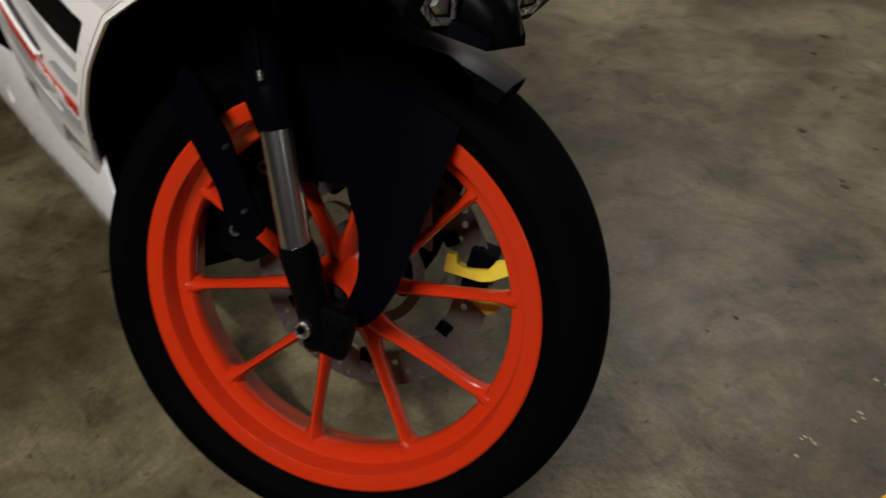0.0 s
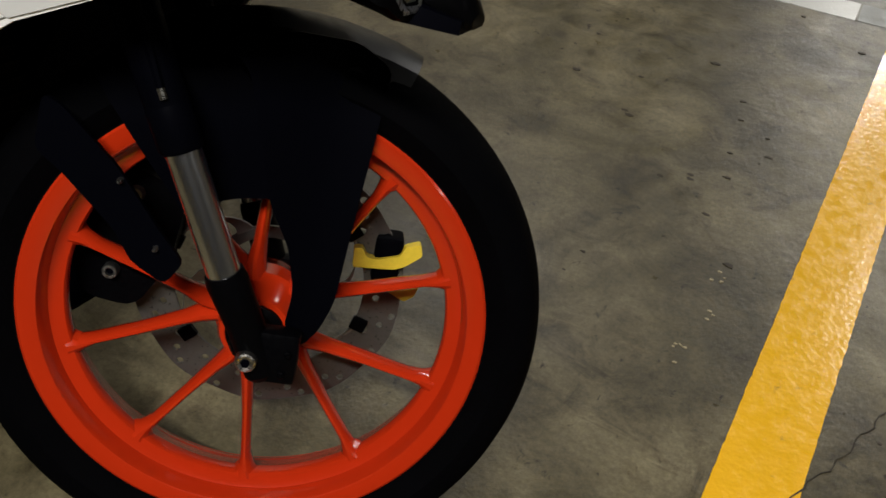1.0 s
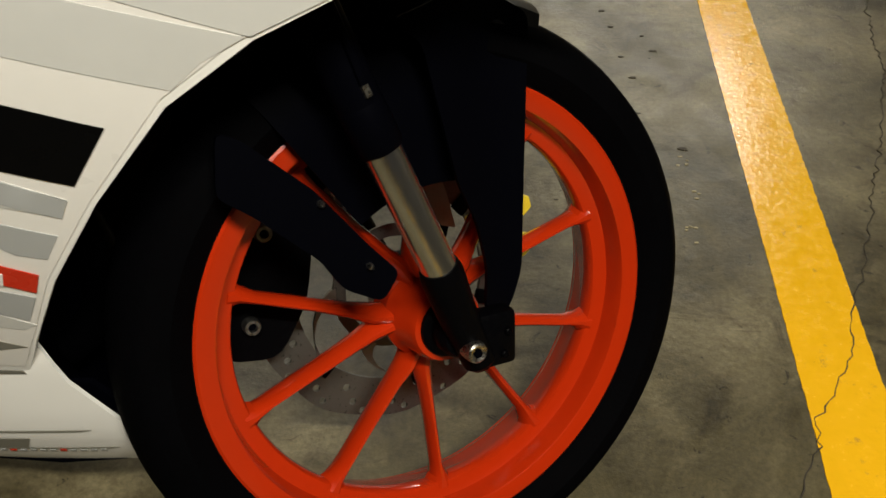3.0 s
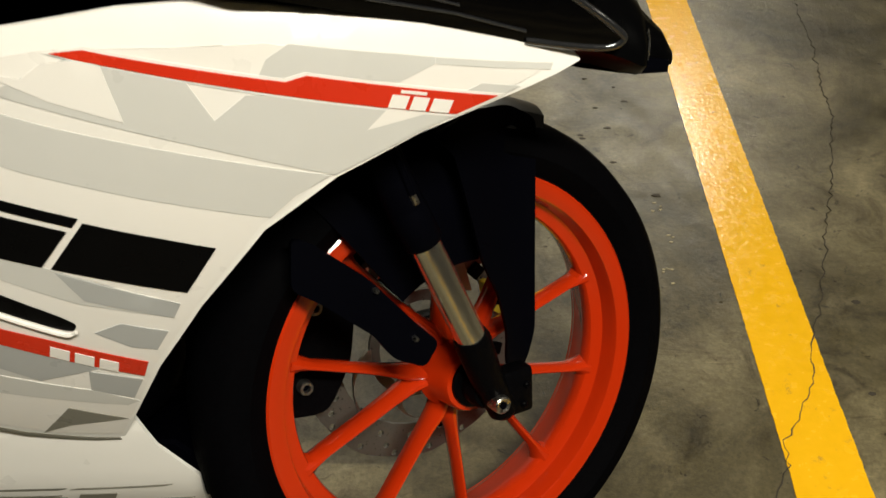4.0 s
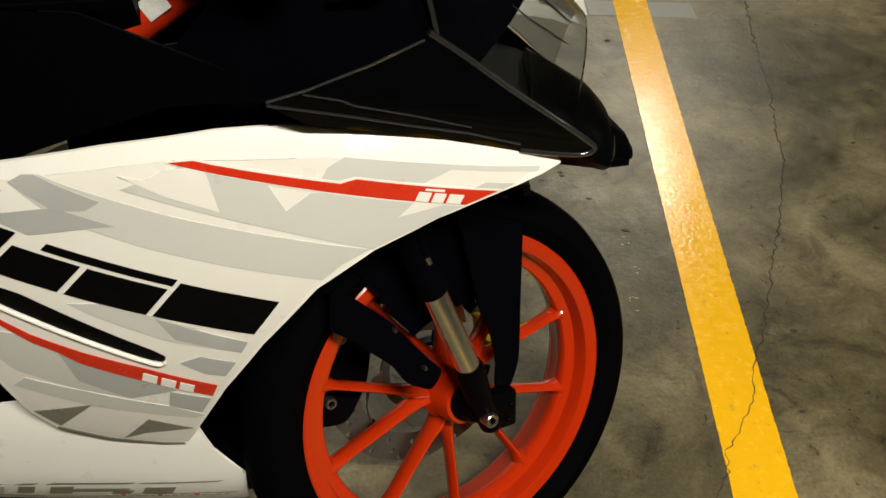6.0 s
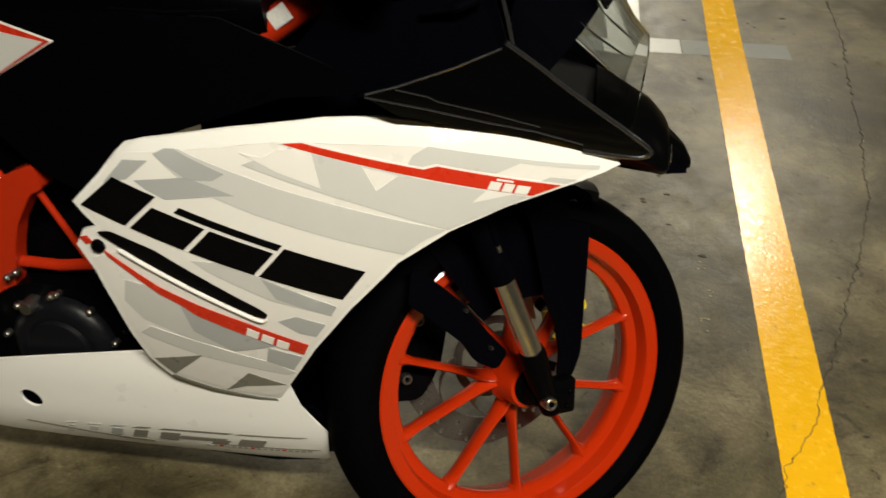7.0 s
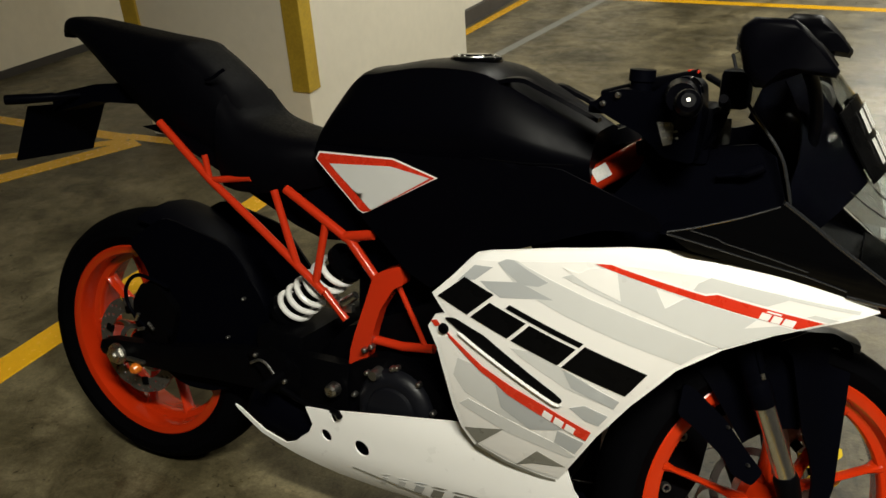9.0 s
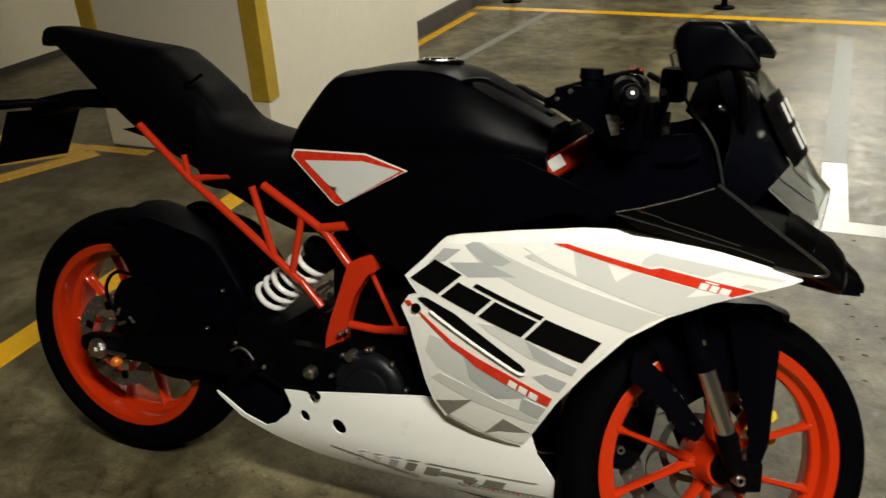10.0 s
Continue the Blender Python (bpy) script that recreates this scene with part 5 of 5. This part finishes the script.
tail = part("tail_cowl", hull(TAIL, [(0, 1.0), (0.40, 0.995), (0.68, 0.97), (0.86, 0.88), (0.96, 0.66), (1.0, 0.42), (0.88, 0.16), (0.6, 0.0)]), VINYL, bike, "satin black tail cowl with pillion seat", sharp=45)
part("tail_light", box(-1.590, -1.560, -0.020, 0.020, 0.960, 0.978, 0.005), GLOSS, tail)
part("pillion_strap", tube(smooth_line([(-1.124, -0.089, 0.910), (-1.105, -0.092, 0.916), (-1.080, -0.086, 0.934)]), 0.0035, 8), BLACK, tail)
part("tail_panel", panel(rounded([(-1.295, 0.803), (-1.230, 0.792), (-1.100, 0.738), (-1.00, 0.70), (-1.02, 0.725), (-1.12, 0.775), (-1.24, 0.815)], 0.006), lambda x, z: -0.094, 0.006), SATIN, tail)

carrier = part("plate_carrier", loft([[(-1.33, -0.040, 0.838), (-1.33, 0.040, 0.838), (-1.33, 0.040, 0.885), (-1.33, -0.040, 0.885)], [(-1.48, -0.050, 0.832), (-1.48, 0.050, 0.832), (-1.47, 0.050, 0.870), (-1.47, -0.050, 0.870)], [(-1.610, -0.045, 0.795), (-1.610, 0.045, 0.795), (-1.618, 0.045, 0.835), (-1.618, -0.045, 0.835)]]), BLACK, bike, "black plate carrier under the tail")
part("rear_plate", loft([[(-1.616, -0.105, 0.814), (-1.616, 0.105, 0.808), (-1.622, 0.105, 0.808), (-1.622, -0.105, 0.814)], [(-1.672, -0.105, 0.686), (-1.672, 0.105, 0.684), (-1.678, 0.105, 0.684), (-1.678, -0.105, 0.686)]]), BLACK, carrier, "dark back of the rear plate")
for s in (-1, 1):
    part("indicator", tube(smooth_line([(-1.525, s * 0.045, 0.842), (-1.545, s * 0.085, 0.840), (-1.580, s * 0.12, 0.836), (-1.625, s * 0.155, 0.832)], 4), [0.006] * 5 + [0.010] * 4 + [0.011] * 4, 12), BLACK, carrier, "black rear indicator")

# ---- frame, shock, swingarm
FR = 0.100
PIVOT = rounded([(-0.725, 0.596), (-0.700, 0.610), (-0.671, 0.622), (-0.661, 0.589), (-0.683, 0.577), (-0.711, 0.529), (-0.724, 0.485), (-0.729, 0.455), (-0.742, 0.404), (-0.758, 0.394), (-0.777, 0.402), (-0.774, 0.436), (-0.764, 0.474), (-0.741, 0.544)], 0.007)
frame_part = part("frame", panel(PIVOT, lambda x, z: -0.116, 0.026), FRAME_RED, bike, "orange-red tubular trellis frame")
part("pivot_plate", mirrored(panel(PIVOT, lambda x, z: -0.116, 0.026)), FRAME_RED, frame_part)
rails = [
    ([(-1.240, 0.818), (-1.113, 0.716), (-0.986, 0.632), (-0.843, 0.533)], 0.0084, 0.0),
    ([(-0.848, 0.537), (-0.796, 0.486)], 0.0076, 0.004),
    ([(-1.113, 0.716), (-1.012, 0.734)], 0.0072, 0.002),
    ([(-1.128, 0.765), (-1.116, 0.715)], 0.0064, 0.002),
    ([(-0.958, 0.718), (-0.920, 0.614), (-0.905, 0.575)], 0.0076, 0.0),
    ([(-0.838, 0.680), (-0.863, 0.550)], 0.0076, 0.0),
    ([(-0.930, 0.724), (-0.844, 0.678), (-0.786, 0.647), (-0.718, 0.572)], 0.0092, 0.0),
    ([(-0.800, 0.652), (-0.736, 0.666)], 0.0096, 0.0),
    ([(-0.728, 0.462), (-0.668, 0.462), (-0.605, 0.472)], 0.0088, 0.0),
    ([(-0.682, 0.580), (-0.624, 0.476)], 0.0050, 0.0),
    ([(-0.715, 0.585), (-0.56, 0.69), (-0.44, 0.755)], 0.0104, 0.01),
]
for pts, r, inset in rails:
    for s in (-1, 1):
        part("frame_tube", tube([(x, s * (FR - inset), z) for x, z in pts], r, 14), FRAME_RED, frame_part)
for s in (-1, 1):
    part("head_tube_brace", tube([(-0.460, s * 0.075, 0.742), (-0.368, s * 0.050, 0.800), (-0.282, s * 0.036, 0.862)], [0.020, 0.021, 0.021], 18), FRAME_RED, frame_part, "orange-red frame tube at the steering head")
part("frame_label", box(-0.014, 0.014, -0.0012, 0.0012, -0.011, 0.011, 0.0008), SPRING, frame_part, "small white label", m=Matrix.Translation((-0.337, -0.0670, 0.8275)) @ Matrix.Rotation(radians(-36), 4, "Y"))
part("cream_bracket", panel(rounded([(-0.385, 0.785), (-0.335, 0.805), (-0.320, 0.787), (-0.350, 0.775)], 0.004), lambda x, z: -0.132, 0.003, step=0.02), WHITE_GRAPHIC, frame_part)

part("inner_fender", panel(rounded([(-1.10, 0.735), (-1.06, 0.690), (-1.005, 0.668), (-0.945, 0.640), (-0.880, 0.622), (-0.800, 0.630), (-0.760, 0.660), (-0.780, 0.740), (-0.95, 0.760)], 0.012), lambda x, z: -0.052, 0.104), BLACK, bike, "black inner fender under the seat")
low, top = Vector((-0.968, -0.055, 0.450)), Vector((-0.815, -0.055, 0.592))
way = (top - low).normalized()
side, up = Vector((0, 1, 0)), way.cross(Vector((0, 1, 0)))
coil = []
for k in range(6 * 20 + 1):
    a = 2 * math.pi * k / 20
    coil.append(low + way * (0.018 + 0.165 * k / 120) + 0.0345 * (math.cos(a) * side + math.sin(a) * up))
shock = part("shock_absorber", tube([low - way * 0.05, low, low + way * 0.20, top + way * 0.04], [0.018, 0.024, 0.020, 0.016], 20), CAST, bike, "black rear shock absorber")
part("spring", tube(coil, 0.0060, 10), SPRING, shock, "white coil spring")
part("spring_seat", tube([low, low + way * 0.012], 0.041, 28), CAST, shock)
part("spring_seat", tube([low + way * 0.192, low + way * 0.204], 0.041, 28), CAST, shock)
part("reservoir_fitting", tube([(-0.800, -0.098, 0.520), (-0.772, -0.100, 0.542)], [0.010, 0.008], 12), BOLT, shock)
part("linkage", box(-0.845, -0.785, -0.095, -0.080, 0.500, 0.516, 0.004), STEEL, shock)

arm_rows = []
for x, z, hz in ((-0.77, 0.360, 0.048), (-0.90, 0.355, 0.048), (-1.08, 0.335, 0.038), (-1.25, 0.308, 0.028), (-1.40, 0.294, 0.024), (-1.43, 0.294, 0.016)):
    arm_rows.append([(x, -0.126, z - hz), (x, -0.132, z), (x, -0.126, z + hz), (x, -0.100, z + hz), (x, -0.100, z - hz)])
swing = part("swingarm", loft(arm_rows), CAST, bike, "black cast swingarm", sharp=25)
part("swingarm_leg", mirrored(loft(arm_rows)), CAST, swing, sharp=25)
part("swingarm_bridge", box(-1.00, -0.88, -0.12, 0.12, 0.34, 0.44, 0.02), CAST, swing)
part("axle_nut", lathe([(0, -0.016), (0.009, -0.016), (0.010, -0.010), (0.0185, -0.010), (0.0195, -0.002), (0.0195, 0.012), (0, 0.012)], 6, closed=False), BOLT, swing, "bright rear axle nut", m=Matrix.Translation((-1.374, -0.138, 0.292)))
part("axle_washer", lathe([(0.012, -0.003), (0.024, -0.003), (0.025, 0.003), (0.012, 0.003)], 28), BOLT, swing, m=Matrix.Translation((-1.374, -0.135, 0.292)))
part("amber_cap", lathe([(0, -0.010), (0.008, -0.009), (0.012, -0.003), (0.012, 0.008), (0, 0.008)], 20, closed=False), AMBER, swing, "amber plastic cap", m=Matrix.Translation((-1.319, -0.138, 0.271)))
part("adjuster", box(-1.345, -1.295, -0.138, -0.126, 0.285, 0.293, 0.002), STEEL, swing)
# Caliper drawn large; its black also stands for shade over the rear spokes.
rear_cal = part("rear_caliper", panel(rounded([(-1.312, 0.335), (-1.336, 0.375), (-1.334, 0.425), (-1.305, 0.468), (-1.26, 0.472), (-1.21, 0.42), (-1.24, 0.32), (-1.28, 0.31)], 0.012), lambda x, z: -0.115, 0.055), CAST, bike, "black rear brake caliper")
HUGGER = rounded([(-1.360, 0.545), (-1.25, 0.62), (-1.08, 0.585), (-0.99, 0.48), (-0.97, 0.35), (-1.04, 0.285), (-1.14, 0.245), (-1.215, 0.24), (-1.275, 0.265), (-1.315, 0.32), (-1.305, 0.39), (-1.29, 0.46), (-1.32, 0.515)], 0.03)
hugger = part("rear_hugger", panel(HUGGER, lambda x, z: -0.097, 0.006), BLACK, bike, "matt black rear wheel guard")
part("chain_guard", mirrored(panel(HUGGER, lambda x, z: -0.092, 0.006)), BLACK, hugger, "black guard on the chain side")
part("sprocket", lathe([(0.03, 0.076), (0.108, 0.076), (0.112, 0.079), (0.108, 0.082), (0.03, 0.082)], 60), CAST, bike, "dark rear chain sprocket", Matrix.Translation(REAR_AXLE))
rows = []
for k in range(11):
    a = radians(8 + 7.6 * k)
    rows.append([REAR_AXLE + Vector(((0.326 - 0.02 * abs(q) ** 2) * math.cos(a), 0.092 * q, (0.326 - 0.02 * abs(q) ** 2) * math.sin(a))) for q in (-1, -0.8, -0.5, 0, 0.5, 0.8, 1)])
part("hugger_arch", sheet_rows(rows, 0.003), BLACK, hugger)
for x, z in ((-1.085, 0.385), (-1.04, 0.31), (-0.985, 0.325), (-1.04, 0.48)):
    part("guard_bolt", bolt(x, -0.101, z, 0.004), STEEL, hugger)

# ---- engine, radiator, exhaust
engine_rows = []
for x, z0, z1, hw in ((-0.87, 0.29, 0.40, 0.075), (-0.81, 0.21, 0.46, 0.086), (-0.68, 0.19, 0.52, 0.088), (-0.54, 0.18, 0.60, 0.088), (-0.45, 0.19, 0.64, 0.085), (-0.40, 0.24, 0.62, 0.08)):
    engine_rows.append([(x, -hw * 0.8, z0), (x, -hw, z0 + 0.05), (x, -hw, z1 - 0.05), (x, -hw * 0.8, z1), (x, hw * 0.8, z1), (x, hw, z1 - 0.05), (x, hw, z0 + 0.05), (x, hw * 0.8, z0)])
engine = part("engine", loft(engine_rows), CAST, bike, "black engine block", sharp=25)
case_out = rounded([(-0.83, 0.30), (-0.80, 0.39), (-0.74, 0.43), (-0.69, 0.445), (-0.60, 0.42), (-0.55, 0.36), (-0.56, 0.27), (-0.62, 0.22), (-0.78, 0.23)], 0.02)
part("crankcase_cover", panel(case_out, lambda x, z: -0.122, 0.04), CAST, engine, "black cast crankcase cover")
cover_m = Matrix.Translation((-0.668, -0.120, 0.345))
part("clutch_cover", lathe([(0, -0.030), (0.040, -0.030), (0.047, -0.028), (0.050, -0.022), (0.054, -0.023), (0.066, -0.021), (0.073, -0.015), (0.077, -0.011), (0.080, 0.0), (0.080, 0.02), (0, 0.02)], 60, closed=False), COVER_BLACK, engine, "dark round clutch cover", m=cover_m)
for k in range(9):
    a = radians(40 * k + 12)
    part("cover_bolt", bolt(-0.668 + 0.085 * math.cos(a), -0.134, 0.345 + 0.085 * math.sin(a), 0.0055, 0.006), BOLT if k in (0, 1, 2, 3) else STEEL, engine)
part("pivot_bolt", lathe([(0, -0.010), (0.008, -0.011), (0.013, -0.008), (0.0145, -0.002), (0.0145, 0.01), (0, 0.01)], 20, closed=False), BOLT, engine, "bright swingarm pivot bolt", m=Matrix.Translation((-0.794, -0.146, 0.360)))
part("oil_cap", lathe([(0, -0.016), (0.009, -0.016), (0.011, -0.006), (0.011, 0.01), (0, 0.01)], 16, closed=False), STEEL, engine, m=Matrix.Translation((-0.705, -0.132, 0.412)))
for x, z in ((-0.665, 0.430), (-0.735, 0.45), (-0.72, 0.46)):
    part("engine_bolt", bolt(x, -0.128, z, 0.0055, 0.006), BOLT, engine)
airbox = part("airbox", box(-0.800, -0.600, -0.055, 0.055, 0.480, 0.760, 0.02), BLACK, bike, "black airbox under the tank")
radiator = part("radiator", box(-0.425, -0.380, -0.125, 0.125, 0.36, 0.66, 0.008), BLACK, bike, "black radiator behind the front wheel")
for k in range(14):
    part("radiator_fin", box(-0.3795, -0.376, -0.118, 0.118, 0.375 + 0.019 * k, 0.379 + 0.019 * k), CAST, radiator)
part("header_pipe", tube(smooth_line([(-0.46, 0.03, 0.40), (-0.38, 0.04, 0.36), (-0.36, 0.03, 0.27), (-0.41, 0.0, 0.21), (-0.52, -0.02, 0.20), (-0.80, -0.04, 0.23)]), 0.021, 16), CAST, bike, "dark exhaust header pipe")
part("inner_panel", panel([(-0.345, 0.30), (-0.30, 0.30), (-0.270, 0.26), (-0.270, 0.19), (-0.30, 0.182), (-0.40, 0.18), (-0.40, 0.30)], lambda x, z: belly_y(x, z) + 0.012, 0.006), BLACK, bike, "black inner panel behind the front wheel", FLANK_POSE)
part("inner_panel", panel([(-0.45, 0.72), (-0.14, 0.73), (-0.05, 0.70), (-0.10, 0.655), (-0.19, 0.60), (-0.255, 0.52), (-0.30, 0.44), (-0.34, 0.36), (-0.45, 0.36)], lambda x, z: side_y(x, z) + 0.016, 0.006), BLACK, bike, "black inner panel behind the fairing", FLANK_POSE)
edge_in = [(-0.042, 0.655), (-0.107, 0.628), (-0.166, 0.588), (-0.226, 0.517), (-0.276, 0.445), (-0.314, 0.376), (-0.342, 0.323), (-0.335, 0.26), (-0.33, 0.19)]
lining = [[(x - 0.004, side_y(x, z) + 0.008, z), (x - 0.045, side_y(x, z) + 0.050, z + 0.012), (x - 0.075, -0.02, z + 0.02)] for x, z in edge_in]
part("wheel_lining", sheet_rows(lining, 0.003), BLACK, bike, "black lining behind the front wheel", FLANK_POSE)
part("wheel_lining", other_side(sheet_rows(lining, 0.003)), BLACK, bike, "black lining behind the front wheel")
muffler = part("muffler", tube([(-0.70, -0.080, 0.232), (-0.84, -0.090, 0.242), (-0.95, -0.098, 0.256), (-1.00, -0.102, 0.266)], [0.055, 0.060, 0.056, 0.044], 28), BLACK, bike, "black stub muffler")
part("muffler_lip", tube([(-1.0, -0.102, 0.266), (-1.010, -0.103, 0.268)], [0.040, 0.036], 24), CAST, muffler)
peg = part("foot_peg", tube([(-0.915, -0.12, 0.362), (-0.915, -0.205, 0.356)], [0.011, 0.010], 14), CAST, bike, "black rider foot peg")
part("heel_guard", panel(rounded([(-1.00, 0.395), (-0.94, 0.415), (-0.87, 0.385), (-0.87, 0.335), (-0.94, 0.322)], 0.012), lambda x, z: -0.145, 0.005), CAST, peg)
part("brake_pedal", tube(smooth_line([(-0.91, -0.150, 0.335), (-0.85, -0.155, 0.322), (-0.78, -0.165, 0.328), (-0.755, -0.180, 0.330)]), 0.006, 10), CAST, peg)
for x, z in ((-0.975, 0.39), (-0.905, 0.35)):
    part("guard_bolt", bolt(x, -0.148, z, 0.005), BOLT, peg)

# bright bits of the rear brake: hose, unions and the pedal's rod
part("brake_hose", tube(smooth_line([(-1.290, -0.128, 0.372), (-1.335, -0.124, 0.405), (-1.345, -0.122, 0.450), (-1.310, -0.118, 0.485), (-1.230, -0.112, 0.470)]), 0.0042, 8), BLACK, rear_cal)
for x, z, turn in ((-1.292, 0.372, 20), (-1.262, 0.384, -35), (-1.300, 0.398, 60)):
    part("hose_union", tube([(x - 0.010 * math.cos(radians(turn)), -0.137, z - 0.010 * math.sin(radians(turn))), (x + 0.010 * math.cos(radians(turn)), -0.139, z + 0.010 * math.sin(radians(turn)))], 0.0038, 10), BOLT, rear_cal)
part("pedal_rod", tube(smooth_line([(-0.985, -0.150, 0.372), (-0.962, -0.152, 0.384), (-0.940, -0.152, 0.376), (-0.915, -0.152, 0.345)]), 0.0030, 8), STEEL, peg)
